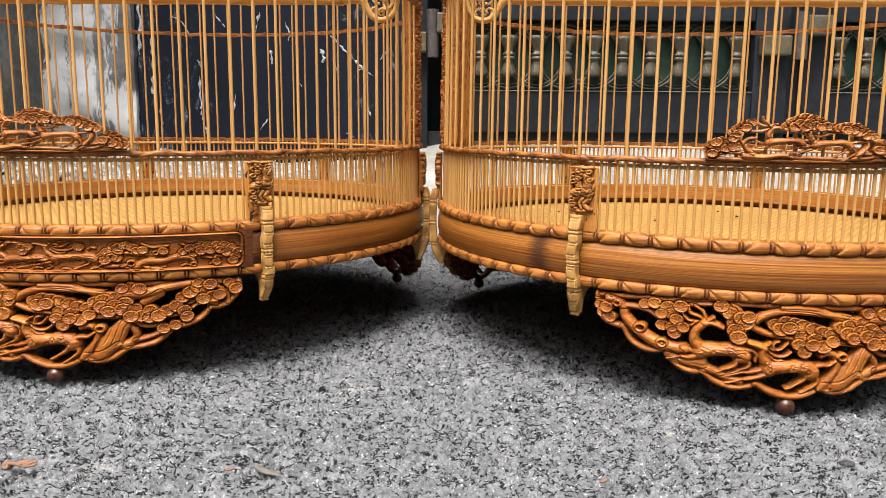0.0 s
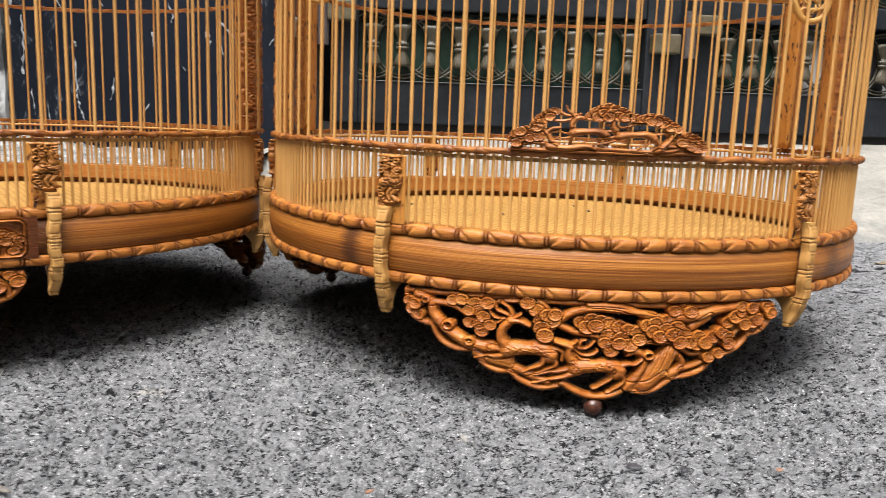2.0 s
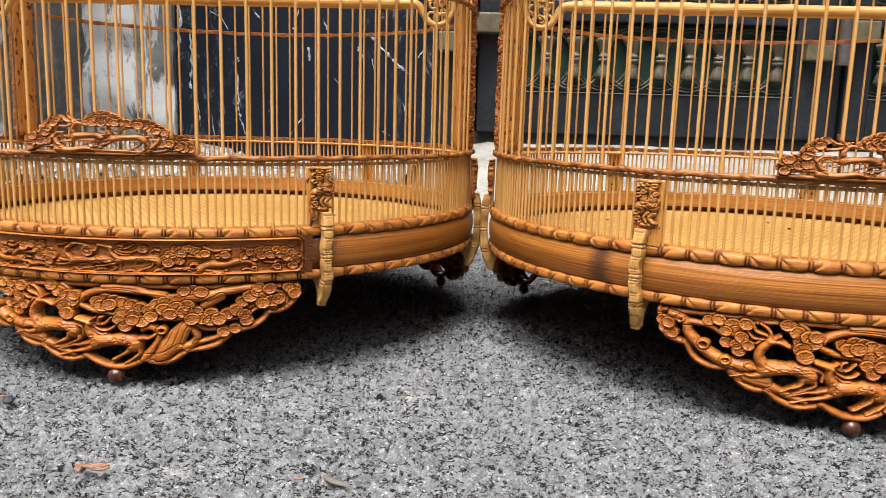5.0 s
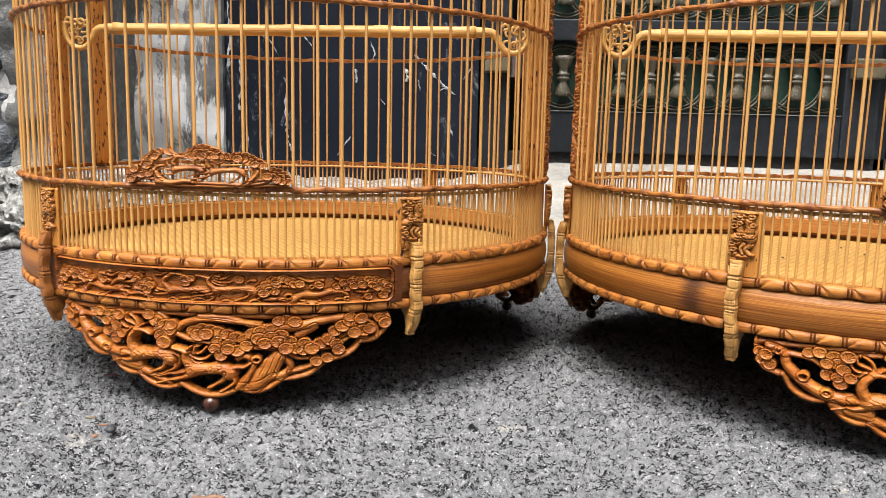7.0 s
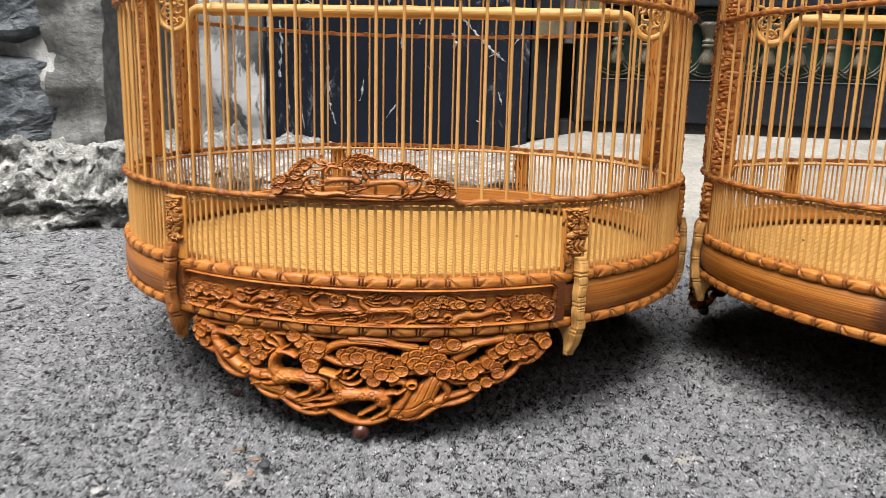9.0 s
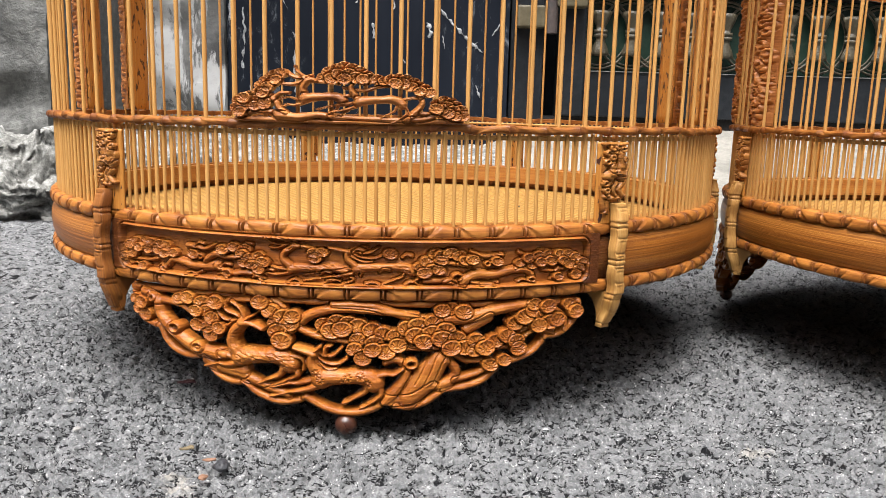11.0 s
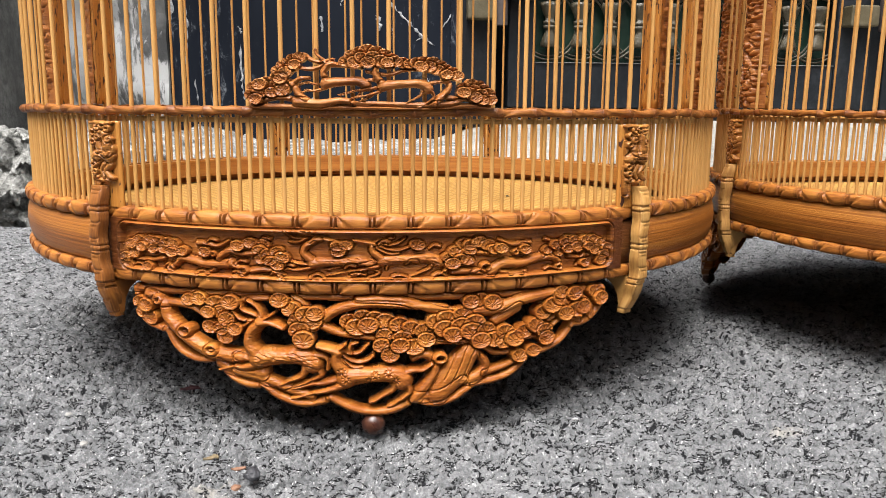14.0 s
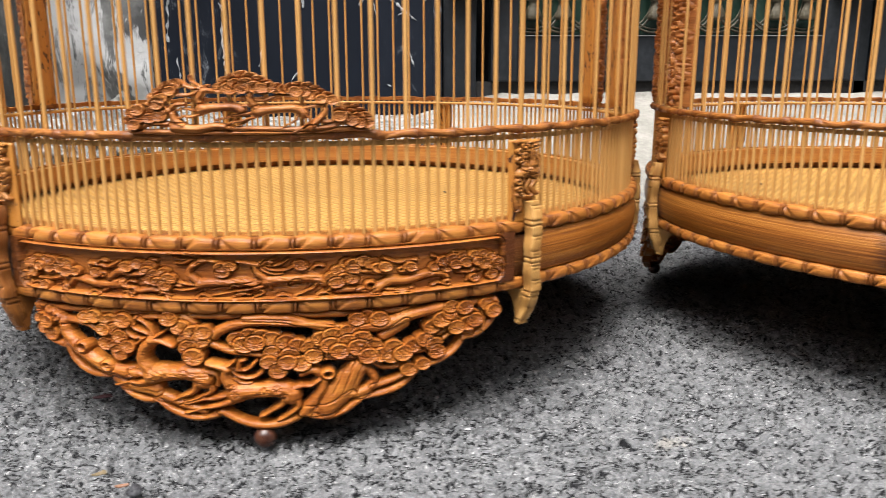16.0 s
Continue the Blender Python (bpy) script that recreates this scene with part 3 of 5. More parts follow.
                horns = (((-9, 17), (-13, 16.3), (-18, 16.8), (-21, 20)), ((-9, 17.8), (-13, 19.3), (-17, 20.6), (-18, 24)), ((-8.5, 18.3), (-10.5, 22), (-14.5, 24.5)), ((-13, 16.3), (-16, 14), (-19.5, 14)))
        for k, leg in enumerate(legs):
            self.tube(q(*leg[:3]), (1.9 * s * slim, 0.95 * s * slim), h * (0.75 if k % 2 else 0.6), top)
            self.tube(q(*leg[2:]), (0.95 * s * slim, 0.8 * s * slim), h * 0.6, top, False)
            self.tube(q(leg[3], (leg[3][0] - 1.6, leg[3][1] - 0.4)), (1.15 * s * slim, 0.7 * s * slim), h * 0.55, top, False)
        self.tube(q(*tail), (1.5 * s, 0.8 * s), h * 0.7, top)
        for k in (horns[:1] if small else horns):
            self.tube(q(*k), (0.85 * s + 0.15, 0.6 * s + 0.1), h * 0.6, top)
        self.tube(q(*neck), (3.0 * s, 1.9 * s), h * 0.95, top)
        self.tube(q((-10.5, 0.6), (-6, 1.6), (0, 2.0)), (4.1 * s, 3.0 * s), h, top, small)
        self.tube(q((0, 2.0), (6, 2.4), (10, 1.4), (12, -0.4)), (3.0 * s, 4.2 * s), h, top, False)
        self.tube(q(*head), (2.1 * s, 1.15 * s), h, top, False)
        self.tube(q(*ears[0]), (0.9 * s, 0.5 * s), h * 0.9, top, False)

    def mesh(self, name, radius, back, lean=0.0, closed=True, squeeze=1.0):
        """Bends the carving round the axis; back: how deep it goes behind its face, in mm."""
        S, H = self.S, self.H + 0.07 * value_noise(self.U, self.V, 0.9, 7) + 0.10 * value_noise(self.U * 0.4, self.V, 1.4, 8)
        U, V = self.U.copy(), self.V.copy()
        keep = (S[:-1, :-1] + S[1:, :-1] + S[:-1, 1:] + S[1:, 1:]) > 0
        if not self.solid:
            gu, gv = np.gradient(S, self.step)
            g = np.maximum(np.hypot(gu, gv), 0.3)
            move = np.where(np.abs(S) < self.step * 0.9, -S / g, 0)
            U, V = U + move * gu / g, V + move * gv / g
        n, m = S.shape
        ci, cj = np.nonzero(keep)
        quad = np.stack([ci * m + cj, (ci + 1) * m + cj, (ci + 1) * m + cj + 1, ci * m + cj + 1], -1)
        pad = np.pad(keep, 1)
        walls = []
        for di, dj, e in ((-1, 0, (3, 0)), (1, 0, (1, 2)), (0, -1, (0, 1)), (0, 1, (2, 3))):
            edge = ~pad[ci + 1 + di, cj + 1 + dj]
            walls.append(quad[edge][:, e])
        walls = np.concatenate(walls)
        N = n * m
        faces = np.concatenate([quad, np.stack([walls[:, 1], walls[:, 0], walls[:, 0] + N, walls[:, 1] + N], -1), *([quad[:, ::-1] + N] if closed else [])])
        used, faces = np.unique(faces, return_inverse=True)
        faces = faces.reshape(-1, 4)
        a = np.degrees(U / 200.0) * squeeze
        flare = lean * (self.v[-1] - V)
        front = around((radius * 1000 + H + flare) / 1000, a, V / 1000).reshape(-1, 3)
        rear = around((radius * 1000 - back + flare) / 1000, a, V / 1000).reshape(-1, 3)
        P = np.concatenate([front, rear])[used]
        uv = np.concatenate([np.stack([U, V], -1).reshape(-1, 2)] * 2)[used] / 1000
        return mesh_of(name, P, faces, uv, True, 38)


def skirt_relief(step):
    """The pierced carving under the base: pines, two running deer and a bird in a scalloped rim."""
    R = Relief(-114, 114, 5, 62, step, 1.45)
    # rim, scallop by scallop
    R.tube([(-105.9, 57.2), (-104.9, 50.2), (-101.3, 43.3), (-93.2, 40.6), (-89.3, 40.5)], 1.5, 1.6)
    R.tube([(-89.3, 40.5), (-84.9, 33.7), (-78.1, 30.1), (-71.4, 29.3), (-65.6, 30.8)], 1.6, 1.6)
    R.tube([(-65.6, 30.8), (-58.9, 23.5), (-51.6, 20.5), (-44.6, 20.9)], 1.7, 1.6)
    R.tube([(-44.6, 20.9), (-38.6, 16.5), (-29.3, 13.8), (-21.3, 14.8), (-17.0, 16.8)], 1.7, 1.8)
    R.tube([(-17.0, 16.8), (-12.9, 14.4), (-8.5, 12.3), (-3.3, 10.8), (2.3, 10.5), (8.0, 11.3), (12.5, 13.3), (16.4, 15.5)], 1.8, 2.0)
    R.tube([(16.4, 15.5), (25.1, 13.4), (33.2, 15.2), (41.5, 20.9)], 1.7, 1.8)
    R.tube([(41.5, 20.9), (50.0, 21.5), (58.8, 24.3), (66.4, 31.2)], 1.6, 1.6)
    R.tube([(66.4, 31.2), (75.8, 32.8), (82.8, 36.2), (87.8, 41.8)], 1.5, 1.6)
    R.tube([(87.8, 41.8), (94.5, 42.2), (101.3, 46.3), (105.0, 52.2), (104.7, 56.2)], 1.6, 1.6)
    # top rail
    R.tube([(-106.0, 56.4), (-60.9, 58.0), (-23.6, 58.1), (7.2, 58.2), (43.4, 57.7), (104.7, 56.2)], 1.3, 1.0)
    # old trunk with knots
    R.tube([(-99.1, 55.0), (-90.8, 52.4), (-88.4, 45.9), (-80.3, 39.0), (-68.6, 33.4), (-54.8, 31.7)], (2.2, 3.4), 2.6)
    R.tube([(-90.8, 52.4), (-76.8, 51.3), (-68.6, 46.5)], (1.6, 1.0), 1.4)
    R.tube([(-54.8, 31.7), (-48.6, 33.5)], 2.0, 1.6)
    R.hoop((-79.3, 41.3), 2.6, 0.8, 2.8)
    R.hoop((-67.0, 34.3), 2.4, 0.7, 2.8)
    R.hoop((-93.1, 53.1), 2.0, 0.7, 2.4)
    # rocks
    R.tube([(-63.7, 28.6), (-55.0, 25.5), (-45.4, 23.7), (-33.8, 19.6), (-24.7, 17.1)], (2.4, 2.0), 1.8)
    R.tube([(-55.0, 26.9), (-45.3, 25.7)], 3.0, 2.0)
    R.tube([(-37.3, 20.2), (-27.9, 22.9), (-15.5, 22.0)], 1.1, 1.2)
    # boughs
    R.tube([(-26.7, 44.1), (-20.5, 48.8), (-14.9, 52.8), (-3.8, 55.8), (11.6, 55.3), (29.5, 53.3)], (2.6, 1.6), 2.2)
    R.tube([(-6.0, 57.8), (11.6, 57.2), (29.5, 51.5), (43.5, 53.1)], (1.2, 2.2), 2.0)
    R.tube([(38.8, 51.5), (53.1, 52.4), (64.4, 55.1), (79.1, 56.9)], (3.2, 2.2), 2.4)
    R.tube([(50.8, 46.7), (60.6, 51.8)], 2.4, 1.6)
    R.tube([(-21.7, 47.2), (-12.8, 43.6), (-2.9, 42.2), (4.8, 40.7)], (1.8, 1.1), 1.8)
    R.tube([(-8.4, 44.3), (-2.9, 46.6), (7.1, 44.8), (16.0, 42.7)], 1.3, 1.2)
    R.tube([(14.8, 38.1), (27.3, 39.5), (41.3, 39.1), (54.6, 39.9)], (1.0, 2.4), 1.8)
    R.tube([(27.3, 42.3), (38.9, 41.1), (48.5, 37.3)], 2.6, 1.2)
    R.tube([(45.6, 36.4), (51.0, 33.0), (58.6, 32.8), (65.1, 30.2)], (1.4, 1.0), 1.4)
    R.tube([(42.5, 34.2), (46.7, 28.6), (42.7, 23.4), (33.2, 22.5)], (1.8, 2.6), 2.0)
    R.tube([(46.3, 24.8), (54.9, 26.9), (63.8, 30.3)], (1.6, 1.0), 1.4)
    R.tube([(53.5, 35.7), (64.9, 38.2), (75.6, 38.3)], (1.4, 0.8), 1.4)
    R.tube([(75.5, 40.7), (82.4, 44.9), (91.3, 43.8)], (1.0, 1.4), 1.4)
    R.tube([(79.5, 46.4), (75.4, 44.4)], 1.0, 1.2)
    R.tube([(92.4, 53.6), (97.9, 49.3), (97.5, 44.3)], 1.2, 1.4)
    R.tube([(-62.4, 52.8), (-51.3, 56.3), (-32.6, 57.7)], (1.4, 1.0), 1.2)
    R.tube([(-32.6, 57.7), (-27.1, 54.4), (-26.1, 48.7)], 1.6, 1.4)
    R.tube([(-67.8, 46.6), (-62.9, 43.4), (-59.2, 42.5)], 1.6, 1.2)
    # the bird: neck, curled head, folded wing
    R.tube([(16.4, 32.9), (19.3, 34.2), (23.2, 33.5), (25.5, 28.2), (22.8, 22.4), (17.1, 16.2)], (1.5, 2.8), 2.2)
    R.hoop((27.3, 32.6), 2.2, 1.0, 2.8)
    R.wing((26.5, 17.2), (39.4, 33.5), 5.6, 2.4)
    R.tube([(17.1, 16.2), (27.4, 17.1), (36.7, 22.7)], (2.4, 2.0), 1.6)
    # deer
    R.deer((-36.2, 31.4), 1.0, back=False, thick=1.1)
    R.deer((-0.2, 24.4), 1.0, back=True, thick=1.1)
    R.fur((-47.1, 29.1), (-22.8, 37.0), 230, 5)
    R.fur((-49.8, 34.9), (-45.1, 44.5), 26, 6)
    for spot in ((-10.5, 25.1), (-6.3, 22.8), (-1.6, 24.4), (1.1, 26.7), (6.3, 27.6), (9.2, 24.4), (-12.2, 28.2)):
        R.flower(spot, 1.5)
    # pine pads
    R.pads(2.6, 2.2, (-97.3, 54.2), (-103.2, 51.1), (-101.7, 46.9), (-97.4, 44.9), (-99.5, 50.1))
    R.pads(2.7, 2.2, (-77.7, 54.5), (-72.3, 55.6), (-65.1, 54.0), (-62.8, 50.5), (-58.1, 55.0), (-68.4, 50.1))
    R.pads(2.6, 2.4, (-67.7, 44.0), (-62.4, 43.4), (-59.9, 47.8), (-60.8, 40.3), (-56.2, 43.9))
    R.pads(2.8, 2.4, (-35.4, 55.5), (-32.3, 53.4), (-37.2, 56.9))
    R.pads(3.1, 2.6, (-30.2, 48.4), (-26.5, 51.2), (-23.9, 48.5), (-29.4, 44.7), (-27.4, 41.0), (-22.7, 51.8))
    R.pads(3.0, 2.6, (-9.2, 48.7), (-3.9, 50.7), (0.9, 49.8), (5.3, 48.6), (-6.2, 46.6), (-1.7, 47.3))
    R.pads(2.9, 2.6, (4.8, 43.0), (3.5, 38.9), (7.0, 34.8), (10.6, 47.3), (15.5, 46.0), (11.9, 41.5))
    R.pads(3.1, 2.8, (20.9, 44.4), (16.4, 38.1), (11.0, 38.7), (21.6, 40.7), (25.4, 48.0), (30.0, 49.1))
    R.pads(3.2, 3.0, (36.4, 50.7), (41.6, 47.3), (29.1, 45.0), (35.5, 46.0), (32.3, 42.5), (40.3, 43.4))
    R.pads(3.0, 3.0, (46.5, 43.4), (49.9, 39.4), (54.8, 42.3), (54.4, 38.0), (58.9, 39.1), (44.1, 39.3))
    R.pads(2.8, 2.4, (43.9, 56.3), (49.2, 55.0), (39.9, 55.6))
    R.pads(2.8, 2.6, (63.5, 41.5), (68.7, 43.7), (73.1, 41.0), (74.3, 37.5), (61.2, 31.3), (67.7, 32.8))
    R.pads(3.2, 2.8, (72.3, 48.9), (76.5, 51.8), (80.9, 54.3), (86.2, 51.8), (89.3, 48.5), (83.5, 47.2))
    R.pads(2.8, 2.6, (81.4, 56.7), (87.8, 55.6), (92.9, 49.1), (98.9, 55.4), (102.3, 52.0))
    return R


def crest_relief():
    """The pierced pine-and-deer crest that stands on the middle hoop."""
    R = Relief(-56, 56, 130, 160, 0.29, 1.3)
    R.aspect = 1.4
    R.tube([(-49.1, 133.6), (-21.2, 133.3), (7.6, 133.4), (47.1, 134.5)], 1.0, 1.0)
    R.tube([(-46.8, 134.7), (-42.3, 136.1), (-36.9, 136.8), (-29.5, 135.7)], (0.9, 1.2), 1.4)
    R.tube([(-33.5, 142.5), (-30.9, 140.5), (-29.5, 138.0), (-26.4, 135.9)], (1.5, 1.2), 2.0)
    R.tube([(-32.5, 141.3), (-29.3, 143.7), (-25.5, 144.1)], (0.9, 0.7), 1.6)
    R.tube([(-30.6, 135.3), (-21.2, 134.7), (-12.9, 135.8), (-7.8, 135.0)], (1.6, 1.1), 1.8)
    R.tube([(-26.9, 152.5), (-24.3, 150.8), (-20.8, 150.0), (-15.7, 151.0)], (0.9, 0.6), 1.3)
    R.tube([(-29.2, 147.8), (-24.0, 147.4), (-19.2, 148.6), (-13.7, 149.0), (-4.5, 148.3)], (0.7, 1.0), 1.4)
    R.tube([(-2.5, 146.6), (5.7, 145.5), (11.8, 147.2), (18.0, 147.7), (26.3, 146.3), (32.3, 144.2)], (0.7, 0.8), 1.3)
    R.tube([(10.8, 149.2), (17.0, 149.3)], 1.0, 1.2)
    R.tube([(28.0, 144.9), (30.2, 141.7), (28.5, 138.7), (26.4, 136.8), (23.9, 134.9)], (1.0, 1.8), 2.2)
    R.tube([(29.6, 137.1), (34.9, 136.9), (39.7, 136.3)], (1.0, 0.8), 1.5)
    R.tube([(24.3, 134.7), (31.7, 135.2), (36.7, 136.7)], (1.0, 0.7), 1.4)
    R.tube([(-7.8, 135.0), (3.5, 134.8), (15.9, 134.5), (24.3, 134.7)], 0.8, 1.0)
    R.deer((-11.3, 141.5), (0.72, 0.66), back=False, small=True, thick=0.5)
    R.deer((12.2, 140.8), (0.80, 0.66), back=True, small=True, thick=0.5)
    R.pads(2.0, 1.9, (-48.4, 137.8), (-47.0, 140.5), (-42.1, 142.5), (-40.9, 140.7), (-44.8, 139.0), (-40.1, 138.6), (-36.5, 141.3), (-46.7, 136.1), (-45.0, 141.7), (-35.8, 139.6))
    R.pads(1.8, 1.9, (-38.1, 145.0), (-37.2, 146.8), (-35.4, 148.6), (-33.3, 149.9), (-30.9, 150.9), (-28.6, 151.7), (-32.3, 147.8), (-34.5, 146.2), (-30.8, 149.0), (-36.5, 143.8))
    R.pads(2.2, 2.0, (-10.6, 150.3), (-8.1, 152.3), (-5.2, 153.7), (-2.4, 154.3), (1.3, 153.8), (4.7, 152.8), (7.3, 151.2), (-6.9, 149.9))
    R.pads(2.0, 2.4, (-4.4, 151.7), (-0.4, 151.9), (2.9, 150.5), (-2.0, 149.9), (9.0, 150.4), (5.7, 150.0))
    R.pads(1.9, 2.0, (11.4, 150.0), (14.3, 149.6), (17.2, 150.1), (20.1, 150.7), (23.2, 150.4), (26.3, 149.2), (28.9, 148.0))
    R.pads(1.8, 2.2, (31.2, 146.8), (33.1, 145.4), (25.5, 147.4), (22.1, 148.7), (28.9, 145.8), (18.8, 148.7))
    R.pads(2.0, 2.0, (36.0, 141.1), (39.2, 142.6), (42.1, 142.0), (44.3, 140.6), (46.1, 138.7), (47.1, 136.4), (40.6, 140.1))
    R.pads(1.9, 2.3, (43.2, 138.7), (38.2, 139.1), (43.7, 136.4), (41.0, 137.4), (35.8, 139.2))
    return R


def frieze_relief():
    """The long carved panel on the front of one base: a sunk field with pines and deer between moulded edges."""
    R = Relief(-114, 114, 64.5, 86.8, 0.29, 1.15)
    R.field(0.0)
    R.aspect, R.low, R.outline = 1.45, -3.3, 0.8
    R.sunk(-108.0, 107.5, 66.3, 84.4, 3.5, 2.4)
    b = -2.35
    R.tube([(-83.9, 67.1), (-79.7, 69.3), (-77.1, 71.8), (-72.3, 71.4), (-64.7, 70.0), (-54.1, 71.1)], (1.0, 2.0), 1.8, b)
    R.tube([(-60.1, 73.1), (-55.1, 76.1), (-49.2, 75.2), (-41.1, 76.3)], (1.5, 0.9), 1.6, b)
    R.tube([(-69.3, 78.6), (-64.8, 78.6), (-59.9, 77.9), (-55.4, 80.1)], (1.1, 0.6), 1.4, b)
    R.tube([(-99.0, 70.0), (-92.3, 70.0), (-85.9, 71.2)], (0.7, 0.9), 1.4, b)
    R.tube([(-54.1, 71.1), (-48.3, 68.2), (-41.3, 69.4), (-36.3, 68.6), (-34.1, 66.9)], (1.4, 1.0), 1.8, b)
    R.tube([(-53.2, 66.6), (-43.8, 66.1), (-32.4, 64.7)], 0.9, 1.2, b)
    R.tube([(-61.6, 68.1), (-68.0, 65.4)], 0.8, 1.4, b)
    R.hoop((-49.5, 68.4), 1.9, 0.7, 2.0, b)
    R.hoop((-82.2, 67.5), 1.3, 0.6, 2.0, b)
    R.hoop((-62.3, 74.6), 1.1, 0.5, 1.8, b)
    R.tube([(-32.4, 64.7), (-14.6, 64.7), (2.8, 64.7), (20.5, 65.1)], 0.7, 1.0, b)
    R.tube([(34.0, 68.2), (40.9, 68.4), (50.4, 67.5)], (1.0, 1.5), 1.6, b)
    R.hoop((47.5, 69.9), 1.9, 0.7, 2.0, b)
    R.tube([(29.4, 71.1), (36.6, 77.2), (44.5, 76.0), (53.1, 74.9)], (0.8, 1.0), 1.5, b)
    R.tube([(50.4, 68.2), (55.7, 70.9), (63.2, 70.7), (72.0, 72.5), (78.5, 72.2), (81.4, 68.9)], (2.2, 1.2), 1.9, b)
    R.tube([(53.3, 80.9), (58.7, 78.8), (67.1, 79.1)], (0.7, 0.9), 1.4, b)
    R.tube([(54.0, 67.7), (60.3, 66.7), (65.3, 67.3)], 0.8, 1.4, b)
    R.hoop((60.5, 75.5), 1.2, 0.5, 1.8, b)
    R.hoop((80.6, 68.0), 1.3, 0.6, 2.0, b)
    R.tube([(85.6, 72.0), (91.5, 71.3), (96.7, 72.0)], (0.7, 0.9), 1.4, b)
    R.tube([(74.2, 80.1), (77.7, 78.4)], 0.8, 1.4, b)
    R.deer((-10.6, 71.7), (1.0, 0.64), back=False, top=b, thick=0.52)
    R.deer((16.5, 72.8), (1.0, 0.64), back=True, top=b, thick=0.52)
    R.fur((-21.6, 68.9), (-1.4, 74.4), 70, 3)
    R.fur((6.0, 70.3), (27.1, 75.3), 70, 4)
    for k in range(13):
        x, z = -102 + 16.0 * k, 67.2 + 0.7 * math.sin(k * 2.3)
        R.tube([(x, z), (x + 2.6, z + 0.9 + 0.5 * math.sin(k * 1.7)), (x + 5.6, z - 0.2)], (0.6, 0.35), 1.2, b)
    for k in range(18):
        x, z = -100 + 11.4 * k + 2 * math.sin(k * 5.1), 75.5 + 5.5 * math.sin(k * 2.9)
        R.tube([(x, z), (x + 1.8, z + 1.4), (x + 4.2, z + 1.0)], (0.35, 0.75), 1.2, b)
    R.pads(1.9, 1.9, (-107.0, 73.7), (-102.5, 76.1), (-98.3, 77.9), (-93.2, 78.2), (-88.8, 78.2), (-84.3, 77.8), (-80.5, 77.6), (-106.0, 70.2), top=b)
    R.pads(1.9, 2.0, (-101.0, 72.2), (-96.4, 75.4), (-90.8, 74.8), (-85.6, 75.0), (-81.2, 74.1), (-76.3, 74.8), (-104.9, 67.1), (-93.7, 67.3), top=b)
    R.pads(1.9, 1.9, (-66.2, 75.1), (-51.2, 78.5), (-46.0, 79.8), (-41.0, 79.3), (-42.4, 77.2), (-38.8, 75.7), (-35.2, 76.7), top=b)
    R.pads(1.9, 2.1, (-41.6, 73.4), (-37.8, 72.9), (-33.0, 74.3), (-35.1, 71.1), (-11.3, 79.3), (-7.8, 79.7), (-10.9, 77.1), top=b)
    R.pads(2.0, 1.9, (19.8, 79.7), (32.1, 74.4), (35.0, 76.6), (38.4, 79.9), (41.0, 79.3), (44.5, 80.3), (48.3, 79.0), (50.7, 77.1), top=b)
    R.pads(2.0, 2.1, (40.8, 77.1), (37.3, 73.6), (33.9, 71.9), (39.9, 73.0), (53.8, 77.4), (64.6, 76.4), top=b)
    R.pads(1.9, 1.9, (75.1, 75.5), (78.9, 77.4), (83.3, 78.3), (88.2, 78.7), (93.3, 78.8), (97.6, 78.3), (80.7, 74.2), (84.6, 75.4), top=b)
    R.pads(1.9, 2.1, (89.8, 75.7), (95.3, 75.6), (101.5, 77.0), (99.1, 73.8), (105.0, 74.5), (104.1, 71.4), (102.6, 68.8), (93.2, 68.7), top=b)
    return R


def clasp_relief():
    """The small pierced carving of a clasp: a curly-maned beast over a plain foot."""
    R = Relief(-8.5, 8.5, 95, 131, 0.36, 0.8)
    R.outline, R.low = 1.0, -2.5
    R.tube([(-4.5, 96), (-4.5, 103)], 2.0, 1.0)
    R.tube([(-6, 103.5), (0, 102.6), (6, 103.5)], 1.0, 1.8)
    R.tube([(-6, 97), (-6.4, 106), (-6, 114), (-6.2, 122)], (0.9, 0.7), 0.8)
    R.tube([(4.5, 104), (1.8, 107), (4.4, 110), (4.0, 114)], (1.2, 2.0), 2.0)
    R.tube([(-3.5, 104), (-5, 107.5), (-2.6, 111), (-2.0, 114)], (1.0, 1.8), 2.0)
    R.tube([(0.5, 104), (-0.8, 107), (1.0, 110)], (0.8, 1.2), 1.6)
    R.tube([(-4.0, 113.5), (0, 115.2), (4.4, 114.0)], (2.6, 3.1), 2.8)
    R.tube([(4.6, 114.5), (6.6, 116), (6.8, 118.6)], (1.2, 0.6), 1.8)
    R.tube([(2.6, 116), (3.8, 120), (2.6, 124)], (2.8, 2.4), 2.8)
    R.tube([(-1.5, 117), (-2.5, 121), (-1.5, 125)], (2.0, 2.4), 2.2)
    for x, z, r in ((-4.4, 124.6, 1.6), (-2.0, 127.2, 1.5), (1.2, 127.8, 1.4), (-4.8, 120.4, 1.5), (-2.0, 122.4, 1.3), (4.2, 126.6, 1.5), (-5.2, 109.8, 1.4), (-4.6, 106.4, 1.3), (5.2, 121.6, 1.2)):
        R.hoop((x, z), r, 0.6, 1.8, 0.2)
    R.tube([(-7, 128.9), (-2, 129.3), (3, 128.8), (6.5, 129.2)], 0.7, 1.2)
    R.fur((-4, 113), (4, 117), 26, 2)
    return R


